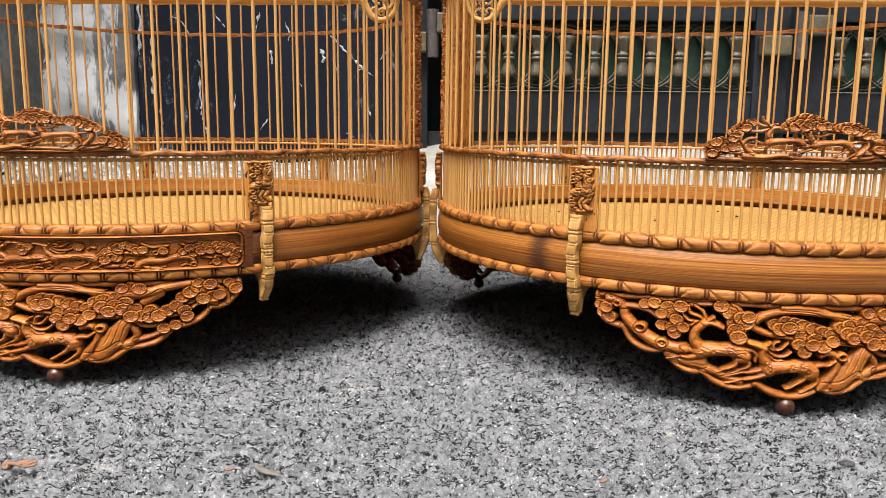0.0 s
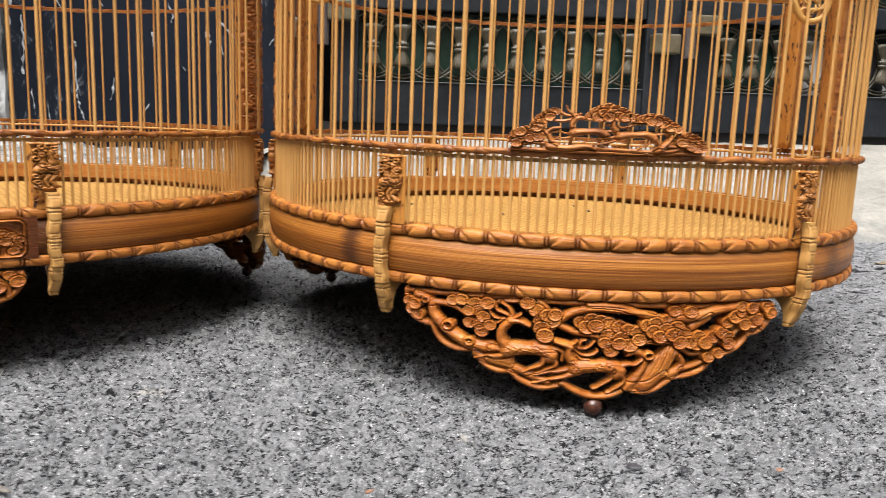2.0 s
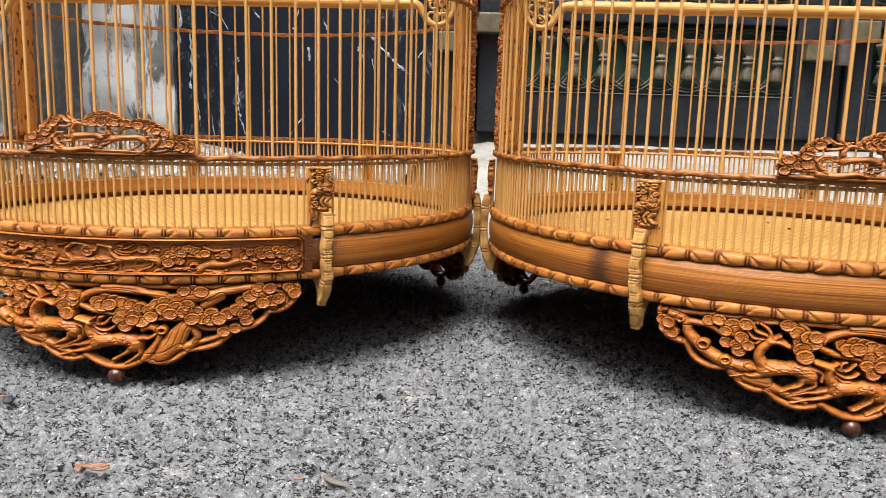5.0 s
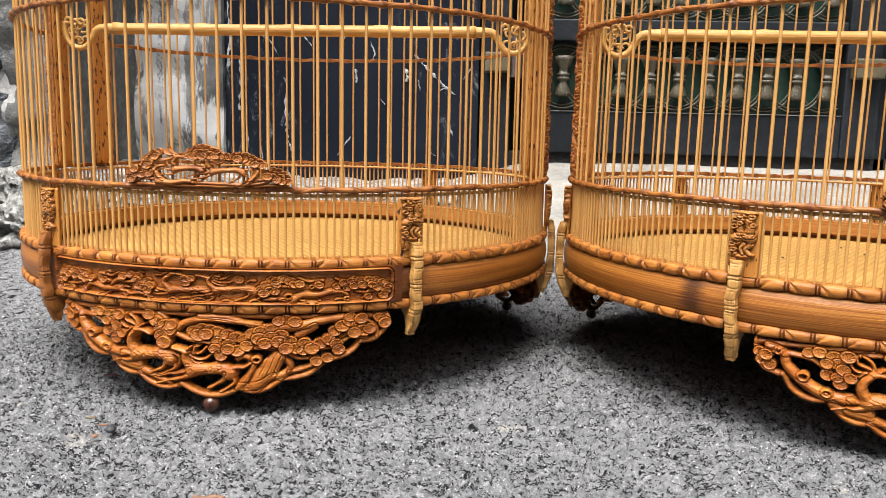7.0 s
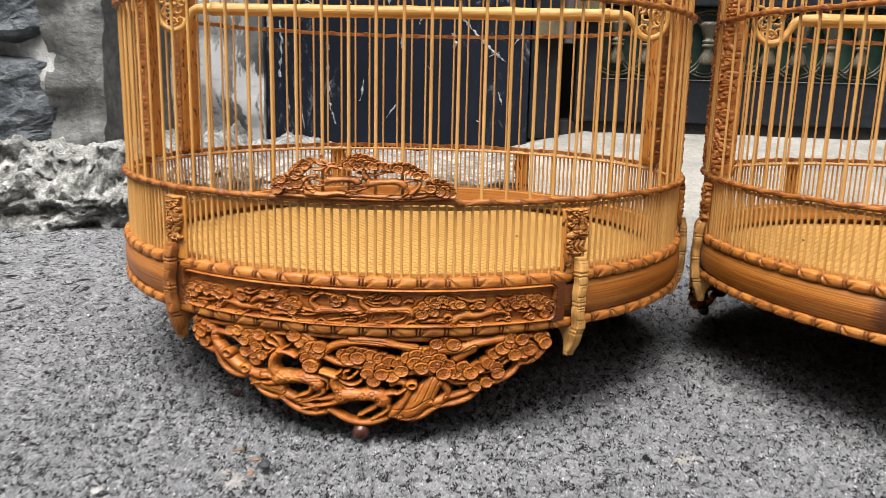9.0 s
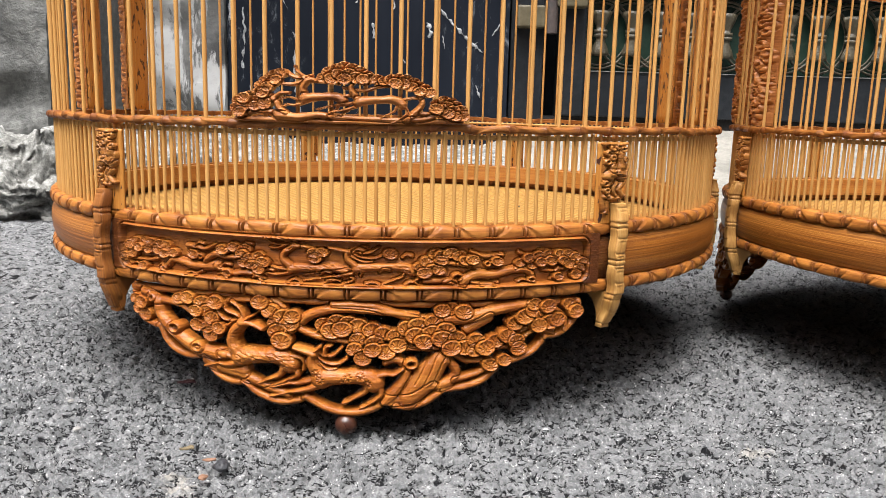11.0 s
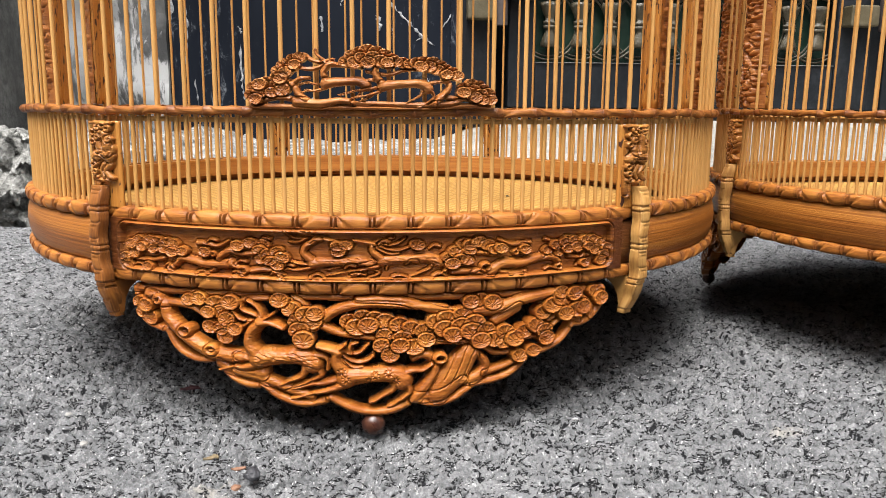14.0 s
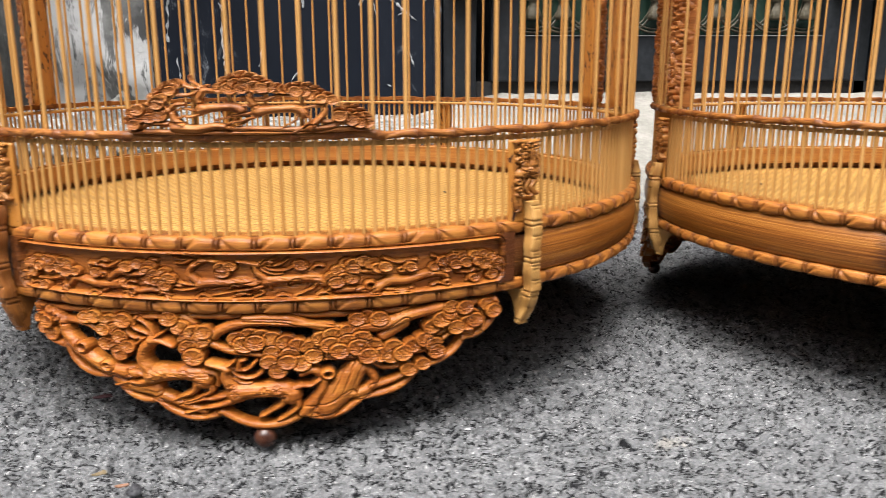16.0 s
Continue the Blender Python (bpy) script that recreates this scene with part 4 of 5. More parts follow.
def pillar_relief():
    """The carved outer face of a pillar: knotted clouds and curls, crowded together."""
    R = Relief(-10.4, 10.4, 134, 338, 0.56, 0.95)
    R.field(0.0)
    R.outline, R.low = 0.9, -1.0
    rng = random.Random(3)
    for k in range(234):
        z = 136 + 200 * (k + 0.5) / 234
        x = rng.uniform(-8.5, 8.5)
        if k % 2 == 0:
            R.hoop((x, z), rng.uniform(1.6, 2.5), 0.95, rng.uniform(1.2, 2.4))
        else:
            R.tube([(x, z), (x + rng.uniform(-4, 4), z + rng.uniform(-2, 4)), (x + rng.uniform(-4, 4), z + rng.uniform(2, 6))], (1.7, 0.8), rng.uniform(1.2, 2.6))
    # the split cane is convex on its outside
    R.H += 8.0 * (1 - (R.U / 11.0) ** 2)
    return R

# ================= setting: ground, ramp, kerb, walls =================
def cells(x, y, cell, seed):
    """Cells of one size: the distances to the nearest two centres, a random number and a lean for each."""
    rng = np.random.RandomState(seed)
    jx, jy, lift, lx, ly = rng.uniform(0.08, 0.92, (5, 256, 256))
    gx, gy = x / cell, y / cell
    ix, iy = np.floor(gx).astype(int), np.floor(gy).astype(int)
    f1, f2, own, lean, c1, c2 = np.full_like(x, 9.0), np.full_like(x, 9.0), np.zeros_like(x), np.zeros_like(x), np.zeros_like(x), np.zeros_like(x)
    for dx in (-1, 0, 1):
        for dy in (-1, 0, 1):
            cx, cy = (ix + dx) % 256, (iy + dy) % 256
            ox, oy = ix + dx + jx[cx, cy] - gx, iy + dy + jy[cx, cy] - gy
            d = np.hypot(ox, oy)
            near, second = d < f1, (d >= f1) & (d < f2)
            c2 = np.where(near, c1, np.where(second, np.arctan2(oy, ox), c2))
            f2 = np.where(near, f1, np.minimum(f2, d))
            own = np.where(near, lift[cx, cy], own)
            lean = np.where(near, ox * (lx[cx, cy] - 0.5) + oy * (ly[cx, cy] - 0.5), lean)
            c1 = np.where(near, np.arctan2(oy, ox), c1)
            f1 = np.where(near, d, f1)
    return f1, f2, own, lean, np.abs(f2 * np.sin(c2) - f1 * np.sin(c1)) / np.maximum(np.hypot(f2 * np.cos(c2) - f1 * np.cos(c1), f2 * np.sin(c2) - f1 * np.sin(c1)), 1e-6)


def stones_height(x, y):
    """Rolled asphalt: leaning stone tops of several sizes, with thin slits that run along their edges."""
    wx, wy = x + 0.0020 * fbm(x, y, 0.0060, 3, 61, 0.55), y + 0.0020 * fbm(x, y, 0.0060, 3, 67, 0.55)
    total, slit = np.zeros_like(x), np.zeros_like(x)
    for cell, depth, width, seed, shy in ((0.0096, 0.0024, 0.085, 1, -0.1), (0.0058, 0.0019, 0.13, 2, -0.1), (0.0036, 0.0011, 0.19, 4, -0.05)):
        f1, f2, own, lean, crosswise = cells(wx, wy, cell, seed)
        gap = np.exp(-((f2 - f1) / width) ** 2)
        open_here = np.clip(0.6 + 1.6 * (fbm(x, y, cell * 2.2, 2, 80 + seed) - shy), 0, 1) * (0.25 + 0.75 * crosswise)
        slit = np.maximum(slit, gap * open_here)
        total += depth * (own - 0.5 + 1.4 * lean - 0.75 * np.exp(-((f2 - f1) / 0.32) ** 2))
    return total - 0.0018 * slit + 0.0005 * fbm(x, y, 0.0026, 2, 91) + 0.0012 * fbm(x, y, 0.05, 3, 9), slit


def lattice(*spans):
    out = [np.arange(a, b, s) for a, b, s in spans]
    return np.concatenate([*out, [spans[-1][1]]])


gx = lattice((-60, -8, 8.0), (-8, -1.5, 0.5), (-1.5, -0.55, 0.010), (-0.55, -0.44, 0.0024), (-0.44, 0.33, 0.0008), (0.33, 0.45, 0.003), (0.45, 1.2, 0.008), (1.2, 8, 0.5), (8, 60, 8.0))
gy = lattice((-60, -6, 6.0), (-6, 0.2, 0.31), (0.2, 0.27, 0.005), (0.27, 0.46, 0.0008), (0.46, 0.62, 0.0018), (0.62, 1.12, 0.008), (1.12, 4, 0.36), (4, 60, 7.0))
GX, GY = np.meshgrid(gx, gy, indexing="ij")
inside = np.clip((1.6 - np.abs(GX)) * 4, 0, 1) * np.clip((GY - 0.1) * 8, 0, 1) * np.clip((1.3 - GY) * 6, 0, 1)
GZ, SLITS = stones_height(np.clip(GX, -2, 2), np.clip(GY, -1, 2))
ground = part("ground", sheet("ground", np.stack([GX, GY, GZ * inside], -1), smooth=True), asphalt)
# slits stored as a mask for their bitumen and painted shade
ground.data.attributes.new("bitumen_shade", "FLOAT", "POINT").data.foreach_set("value", (SLITS * inside).ravel())
SAND = sum(w * np.exp(-((GX - sx_) ** 2 + (GY - sy_) ** 2) / r ** 2) for sx_, sy_, r, w in (
    (-0.047, 0.436, 0.012, 0.75), (0.113, 0.370, 0.009, 0.6), (0.143, 0.382, 0.007, 0.55), (-0.150, 0.330, 0.013, 0.6), (-0.280, 0.399, 0.011, 0.65),
    (-0.026, 0.399, 0.007, 0.45), (0.086, 0.404, 0.006, 0.5), (-0.275, 0.386, 0.008, 0.5)))
ground.data.attributes.new("sand", "FLOAT", "POINT").data.foreach_set("value", SAND.ravel())
tagged(ground, "worn grey asphalt with coarse rolled stones", "asphalt", kind="structure")

# pale concrete drive that climbs from the asphalt to the gate
rx, ry = np.linspace(-0.14, 2.6, 260), np.linspace(1.0, 1.62, 90)
RX, RY = np.meshgrid(rx, ry, indexing="ij")
edge = 1.025 + 0.012 * fbm(RX, RX * 0, 0.12, 3, 4)
slope = np.clip((RY - edge) / 0.5, 0, 1) * (0.62 + 0.38 * np.clip((RX + 0.14) / 0.16, 0, 1))
RZ = 0.118 * slope ** 0.8 + 0.0025 * fbm(RX, RY, 0.09, 4, 21) * np.clip(slope * 20, 0, 1) - 0.004 * (RY < edge)
tagged(part("ramp", sheet("ramp", np.stack([RX, RY, RZ], -1)), ramp_pale), "pale weathered concrete ramp rising to the gate", "ramp", kind="structure")

# broken concrete kerb under the stone wall and the painted sheet
ku = np.concatenate([np.linspace(-5.0, -1.62, 60), np.linspace(-1.6, -0.105, 520)])
kt = np.linspace(0, 1, 90)
KU, KT = np.meshgrid(ku, kt, indexing="ij")
calm = np.clip((KU + 0.62) / 0.25, 0, 1)
front_y = 1.035 + 0.03 * calm
top_z = 0.084 - 0.012 * calm
py = np.where(KT < 0.45, front_y + 0.012 * KT, front_y + 0.006 + (KT - 0.45) / 0.55 * 0.56)
pz = np.where(KT < 0.45, top_z * (KT / 0.45), top_z + 0.006 * np.sin((KT - 0.45) * 6))
rough_k = (1 - 0.75 * calm)
n1, n2 = fbm(KU, KT * 0.3, 0.065, 6, 31, 0.66), fbm(KU + 3, KT * 0.3, 0.045, 6, 51, 0.66)
fade = np.clip(KT * 30, 0, 1)
py = py - 0.024 * n1 * rough_k * np.where(KT < 0.5, 1, 0.3)
pz = pz + 0.017 * n2 * rough_k * fade * np.where(KT < 0.2, 0.3, 1) - 0.004 * (KT <= 0)
tagged(part("kerb", sheet("kerb", np.stack([KU, py, pz], -1)), concrete_rough), "broken rough grey-white concrete kerb along the wall", "kerb", kind="structure")


def wall_slab(name, x0, x1, y0, y1, z0, z1, mat, label, bulge=0.004, seed=1):
    """A rendered wall: a box whose front is uneven."""
    nx, nz = max(int((x1 - x0) / 0.012), 2), max(int(min(z1 - z0, 0.6) / 0.012), 2)
    xs = np.linspace(x0, x1, nx)
    zs = np.concatenate([np.linspace(z0, min(z1, z0 + 0.6), nz), [z1]]) if z1 - z0 > 0.6 else np.linspace(z0, z1, nz)
    X, Z = np.meshgrid(xs, zs, indexing="ij")
    Y = y0 - bulge * fbm(X, Z, 0.09, 4, seed)
    Y[:, -1] = y0
    front = np.stack([X, Y, Z], -1)
    rear = front.copy()
    rear[..., 1] = y1
    P = np.concatenate([rear[:1], front, rear[-1:]])
    lid = P[:, -1:].copy()
    lid[..., 1] = y1
    P = np.concatenate([P, lid], 1)
    return tagged(part(name, sheet(name, P, sharp=50), mat), label, "wall", kind="structure")


wall_slab("wall_render", -1.05, -0.567, 1.49, 1.75, 0.05, 2.2, smear, "grey cement rendering with a wide run of white paint", 0.012, 3)
wall_slab("wall_corner", -0.825, -0.735, 1.232, 1.75, 0.04, 2.2, cement_grey, "rough smeared grey cement at the wall's corner", 0.02, 8)
stone_wall = wall_slab("wall_stone", -5.0, -0.79, 1.25, 1.75, 0.02, 2.2, mortar, "slate blocks set in pale smeared mortar", 0.018, 5)


def stone_block(x0, x1, z0, z1, seed):
    """One roughly split slate block with rounded broken corners."""
    n, m = 40, 26
    u, v = np.meshgrid(np.linspace(-1, 1, n), np.linspace(-1, 1, m), indexing="ij")
    k = np.maximum(np.abs(u), np.abs(v))
    rr = (np.abs(u) ** 5 + np.abs(v) ** 5) ** 0.2
    f = np.where(rr > 0, k / np.maximum(rr, 1e-6), 1)
    jag = 1 + 0.09 * fbm(u + seed, v, 0.5, 3, seed)
    X = (x0 + x1) / 2 + (x1 - x0) / 2 * u * f * jag
    Z = (z0 + z1) / 2 + (z1 - z0) / 2 * v * f * jag
    rim = np.clip((1 - k) / 0.10, 0, 1)
    layers = 0.006 * np.floor(3 * value_noise(X * 0.6, Z, 0.028, seed + 3)) / 3
    Y = 1.262 - 0.034 * np.sqrt(rim) - (0.010 * fbm(X, Z, 0.08, 4, seed) + layers) * rim
    return sheet("stone", np.stack([X, Y, Z], -1), smooth=False)


for k, (x0, x1, z0, z1) in enumerate(((-1.16, -0.800, 0.078, 0.222), (-1.20, -0.792, 0.245, 0.40), (-1.52, -1.18, 0.078, 0.30), (-1.22, -0.795, 0.42, 0.60), (-1.60, -1.24, 0.33, 0.58), (-1.95, -1.56, 0.078, 0.34))):
    part("stone", stone_block(x0, x1, z0, z1, 11 + k), slate, stone_wall)

# dark painted sheet beside the gate
panel_thing = tagged(new("metal_sheet"), "dark navy painted metal sheet splashed with white paint", "metal panel")
panel_thing.location = (-0.328, 1.5, 0.1)
part("sheet", box_mesh("sheet", -0.238, 0.238, 0.0, 0.03, -0.035, 2.0, 0.003), navy, panel_thing)
part("edge_strip", box_mesh("edge_strip", 0.226, 0.240, -0.006, -0.0005, -0.034, 1.99, 0.001), navy, panel_thing, "folded sheet edge")


def splash(points, width, seed):
    """A thrown streak of white paint with ragged edges, a skin on the sheet."""
    p = np.array(points, float)
    t = np.linspace(0, len(p) - 1, 14 * (len(p) - 1) + 1)
    x, z = np.interp(t, range(len(p)), p[:, 0]), np.interp(t, range(len(p)), p[:, 1])
    dx, dz = np.gradient(x), np.gradient(z)
    ln = np.hypot(dx, dz)
    w = width * np.clip(0.5 + 0.9 * value_noise(t * 3, t * 0, 0.5, seed), 0.06, 1.6) * np.sqrt(np.clip(1 - (2 * t / t[-1] - 1) ** 4, 0.02, 1))
    w2 = width * np.clip(0.4 + 0.9 * value_noise(t * 4, t * 0 + 3, 0.5, seed + 1), 0.05, 1.6)
    rows = [(-w, 0.0), (-w * 0.6, 0.0009), (w2 * 0.6, 0.0009), (w2, 0.0)]
    P = np.stack([np.stack([x + 0.328 + o * dz / ln, np.full_like(x, -0.0003 - h), z - 0.1 - o * dx / ln], -1) for o, h in rows], 1)
    return part("paint_splash", sheet("paint_splash", P), white_paint, panel_thing, "streak of white paint")


for k, (w, pts) in enumerate((
        (0.0032, ((-0.451, 0.232), (-0.450, 0.179), (-0.447, 0.147), (-0.436, 0.118))),
        (0.0036, ((-0.336, 0.348), (-0.345, 0.312))),
        (0.0046, ((-0.226, 0.283), (-0.220, 0.258))),
        (0.0034, ((-0.208, 0.308), (-0.188, 0.286), (-0.164, 0.263), (-0.151, 0.250), (-0.128, 0.234))),
        (0.0016, ((-0.116, 0.264), (-0.100, 0.288))),
        (0.0018, ((-0.142, 0.182), (-0.134, 0.160))),
        (0.0028, ((-0.318, 0.280), (-0.315, 0.255))),
        (0.0018, ((-0.352, 0.120), (-0.326, 0.156))),
        (0.0026, ((-0.453, 0.262), (-0.448, 0.250))),
        (0.0016, ((-0.500, 0.150), (-0.496, 0.108))),
        (0.0014, ((-0.500, 0.340), (-0.480, 0.330), (-0.462, 0.300))),
        (0.0016, ((-0.420, 0.345), (-0.400, 0.320))),
        (0.0012, ((-0.160, 0.243), (-0.140, 0.252))),
        (0.0014, ((-0.200, 0.262), (-0.196, 0.240))),
        (0.0012, ((-0.270, 0.225), (-0.262, 0.215))),
        (0.0045, ((-0.560, 0.270), (-0.556, 0.330), (-0.559, 0.400))),
        (0.0036, ((-0.540, 0.200), (-0.535, 0.250), (-0.538, 0.300))),
        (0.0024, ((-0.522, 0.130), (-0.526, 0.175))),
        (0.0022, ((-0.385, 0.200), (-0.392, 0.160))),
        (0.0018, ((-0.290, 0.330), (-0.282, 0.310), (-0.286, 0.296))),
        (0.0012, ((-0.180, 0.130), (-0.165, 0.122))))):
    splash(pts, w, 40 + k)

# plain unseen walls, added to cut low sky light and bounce a little back
for nm, box in (("wall_lane", (-7.0, 7.0, -4.2, -4.0)), ("wall_west", (-5.2, -5.0, -4.0, 1.5)), ("wall_east", (5.0, 5.2, -4.0, 1.5))):
    tagged(part(nm, box_mesh(nm, *box, -0.05, 3.2, 0), blocker_grey), "plain grey wall, unseen, added to block low sky light", "wall", kind="structure")

# ================= the gate =================
def baluster_mesh():
    """A cast double-tulip baluster: two cups joined at a ringed waist."""
    prof = ((-0.037, 0.008), (-0.0355, 0.0142), (-0.030, 0.0138), (-0.021, 0.0108), (-0.012, 0.0078), (-0.0065, 0.0072), (-0.006, 0.0115), (-0.001, 0.0115), (-0.0005, 0.0080),
            (0.0005, 0.0080), (0.001, 0.0115), (0.006, 0.0115), (0.0065, 0.0075), (0.012, 0.0080), (0.020, 0.0115), (0.030, 0.0150), (0.036, 0.0155), (0.038, 0.010))
    n = 24
    a = np.arange(n) * 2 * math.pi / n
    P = np.array([[(r * (1 + 0.10 * math.cos(6 * t) * (abs(z) > 0.012)) * math.cos(t), 0.55 * r * math.sin(t), z) for t in a] for z, r in prof])
    return sheet("baluster", P, None, False, True)


BALUSTER = baluster_mesh()


def arc_ring(rx, rz, r):
    a = np.linspace(0, 2 * math.pi, 49)
    return tube_path("ring", np.stack([rx * np.cos(a), 0 * a, rz * np.sin(a)], -1), r, 8, False)


RING_BIG, RING_SMALL = arc_ring(0.0535, 0.058, 0.0022), arc_ring(0.0475, 0.052, 0.0016)


def gate_leaf(x0, x1, label, hinge_left, hinge_right, backs):
    """A gate leaf from x0 to x1: painted frame, sheet, balusters with linked rings."""
    g = tagged(new("metal_gate"), label, "gate", "gate leaves")
    g.location = (x0, 1.5, 0.0)
    w = x1 - x0
    a, b = 0.046 if hinge_left else 0.058, w - (0.064 if hinge_right else 0.05)
    part("stile", box_mesh("stile", 0.0, a, 0.0, 0.04, 0.134, 2.0, 0.003), gate_paint, g)
    part("stile", box_mesh("stile", b, w, 0.0, 0.04, 0.134, 2.0, 0.003), gate_paint, g)
    part("rail", box_mesh("rail", a + 0.0005, b - 0.0005, 0.002, 0.04, 0.134, 0.211, 0.002), gate_paint, g, "slate-blue painted lower rail")
    part("rail", box_mesh("rail", a + 0.0005, b - 0.0005, 0.002, 0.04, 0.337, 0.376, 0.003), gate_paint, g)
    part("rail", box_mesh("rail", a + 0.0005, b - 0.0005, 0.002, 0.04, 0.53, 0.57, 0.003), gate_paint, g)
    part("lip", box_mesh("lip", a + 0.001, b - 0.001, -0.001, 0.0015, 0.2090, 0.2105, 0.0004, 1), cement_grey, g, "thin pale strip along the rail's upper edge")
    part("upper_sheet", box_mesh("upper_sheet", a + 0.0005, b - 0.0005, 0.012, 0.035, 0.571, 2.0, 0.002), gate_paint, g)
    for (f0, f1, z0, z1, mat) in backs:
        part("back_sheet", box_mesh("back_sheet", a + 0.001 + (b - a - 0.002) * f0, a + 0.001 + (b - a - 0.002) * f1, 0.034, 0.038, z0, z1, 0), mat, g)
    n = int(round((b - a) / 0.054))
    step = (b - a) / n
    for row in (0.2735, 0.4385):
        for k in range(n):
            m = Matrix.Translation((a + (k + 0.5) * step, 0.014, row))
            part("baluster", BALUSTER, brass_paint, g, m=m)
            mr = Matrix.Translation((a + (k + 0.5) * step, 0.022 + 0.001 * (k % 2), row))
            part("ring", RING_BIG, brass_paint, g, m=mr)
            part("ring", RING_SMALL, brass_paint, g, m=mr)
    if hinge_left:
        part("hinge_block", box_mesh("hinge_block", -0.008, 0.042, -0.030, -0.0005, 0.311, 0.346, 0.003), hinge_paint, g, "dull yellow hinge block")
    if hinge_right:
        part("hinge_block", box_mesh("hinge_block", w - 0.058, w - 0.008, -0.030, -0.0005, 0.275, 0.310, 0.003), hinge_paint, g, "dull yellow hinge block")
        part("hinge_barrel", rod("hinge_barrel", (w + 0.012, -0.018, 0.268), (w + 0.012, -0.018, 0.352), 0.012, 16), rust_brown, g, "brown hinge barrel")
    return g


leaf_a = gate_leaf(-0.004, 0.637, "slate-grey metal gate with green sheet and brass-coloured balusters", True, True, ((0, 1, 0.212, 0.336, green_sheet), (0, 1, 0.377, 0.529, green_sheet)))
gate_leaf(0.664, 1.34, "slate-grey metal gate with open brass-coloured balusters", True, False,
          ((0, 0.30, 0.212, 0.336, green_sheet), (0.30, 0.47, 0.212, 0.336, pale_sheet), (0.47, 0.62, 0.212, 0.336, black_gap), (0.62, 0.78, 0.212, 0.336, pale_sheet), (0.78, 1, 0.212, 0.336, green_sheet), (0, 1, 0.377, 0.529, green_sheet)))
post = tagged(new("gate_post"), "grey painted steel gate post with a yellow hinge block", "gate post")
post.location = (-0.057, 1.5, 0.1)
part("post", box_mesh("post", -0.028, 0.028, 0.0, 0.05, 0.0, 2.0, 0.003), gate_paint, post)
part("hinge_block", box_mesh("hinge_block", -0.020, 0.026, -0.030, -0.0005, 0.177, 0.212, 0.003), hinge_paint, post, "dull yellow hinge block")
part("hinge_barrel", rod("hinge_barrel", (0.037, -0.018, 0.168), (0.037, -0.018, 0.252), 0.011, 16), rust_brown, post, "brown hinge barrel")
mid_post = tagged(new("gate_post"), "grey painted steel post between two gate leaves", "gate post")
mid_post.location = (0.6505, 1.5, 0.1)
part("post", box_mesh("post", -0.0120, 0.0120, 0.012, 0.05, 0.0, 2.0, 0.003), gate_paint, mid_post)
# solid black block stands in for the shadow under the gate
sill = tagged(part("sill_gap", box_mesh("sill_gap", -0.09, 2.6, 1.512, 1.62, 0.05, 0.1335, 0), black_gap), "black block painted as the shadow under the gate", "gap", kind="structure")
tagged(part("wall_end", box_mesh("wall_end", 1.345, 5.0, 1.5, 1.75, 0.05, 2.0, 0.004), gate_paint), "dark slate-painted gate surround", "wall", kind="structure")
tagged(part("wall_behind", box_mesh("wall_behind", -1.0, 2.7, 1.76, 1.80, 0.0, 2.0, 0), gate_paint), "dark yard wall behind the gate", "wall", kind="structure")


# ================= bird cages =================
def joined(name, meshes):
    bm = bmesh.new()
    for me in meshes:
        bm.from_mesh(me)
    out = bpy.data.meshes.new(name)
    bm.to_mesh(out)
    bm.free()
    return out


def joint_ring(name, r, z0, z1, joints, proud, seed, sway=0.0, wave=0.14):
    """A hoop carved like a jointed bamboo shoot: swellings, ridged nodes and leaf cuts."""
    per = 26 if joints > 80 else 18
    n, m = joints * per, 25 if joints > 80 else 19
    k = np.arange(n + 1)
    t = (k % per) / per
    j = (k // per) % joints
    rng = np.random.RandomState(seed)
    flip, wide, lean = rng.randint(0, 2, joints)[j], rng.uniform(0.7, 1.3, joints)[j], rng.uniform(-0.06, 0.06, joints)[j]
    f = np.radians(np.concatenate([np.linspace(-92, 92, m - 5), [125, 155, 180, 205, 235]]))
    T, Fq = np.meshgrid(t, f, indexing="ij")
    across = np.sin(Fq)
    out = np.sign(np.cos(Fq)) * np.abs(np.cos(Fq)) ** (0.38 if joints > 80 else 0.6)
    out = np.clip(out, -0.35, 1)
    swell = (0.92 + 0.08 * np.sin(np.pi * T) * wide[:, None]) if joints > 80 else (0.80 + 0.30 * np.exp(-((T - 0.03) / 0.16) ** 2) + 0.30 * np.exp(-((T - 1.03) / 0.16) ** 2))
    node = 0.16 * np.exp(-((T - 0.02) / 0.030) ** 2) - 0.36 * np.exp(-((T - 0.075) / 0.020) ** 2) - 0.36 * np.exp(-((T - 0.965) / 0.018) ** 2)
    s = np.where(flip[:, None] > 0, 1, -1)
    leaf = np.zeros_like(T)
    for rise, deep in ((8.0, 0.12), (5.0, 0.17), (3.6, 0.11)):
        reach = (T > 0.09) & (T < 0.09 + 1.7 / rise)
        leaf -= deep * np.exp(-((across * s - 0.85 + rise * (T - 0.10)) / max(0.12, 0.035 * rise)) ** 2) * reach
    size = swell + node + leaf * (np.cos(Fq) > 0)
    a = 180 + k * 360.0 / n
    zc, hz = ((z0 + z1) / 2 + sway * value_noise(k / per, 0.0 * k, 0.55, seed + 4))[:, None], (z1 - z0) / 2
    P = around(r + proud * out * size, np.broadcast_to(a[:, None], T.shape), zc + hz * across * ((1.02 - wave + wave * np.sin(np.pi * T)) if joints > 80 else swell * 1.05))
    uv = np.stack(np.broadcast_arrays(np.radians(a)[:, None] * 0.2, f[None, :] * 0.002), -1)
    return sheet(name, P, uv, False, True, sharp=48)


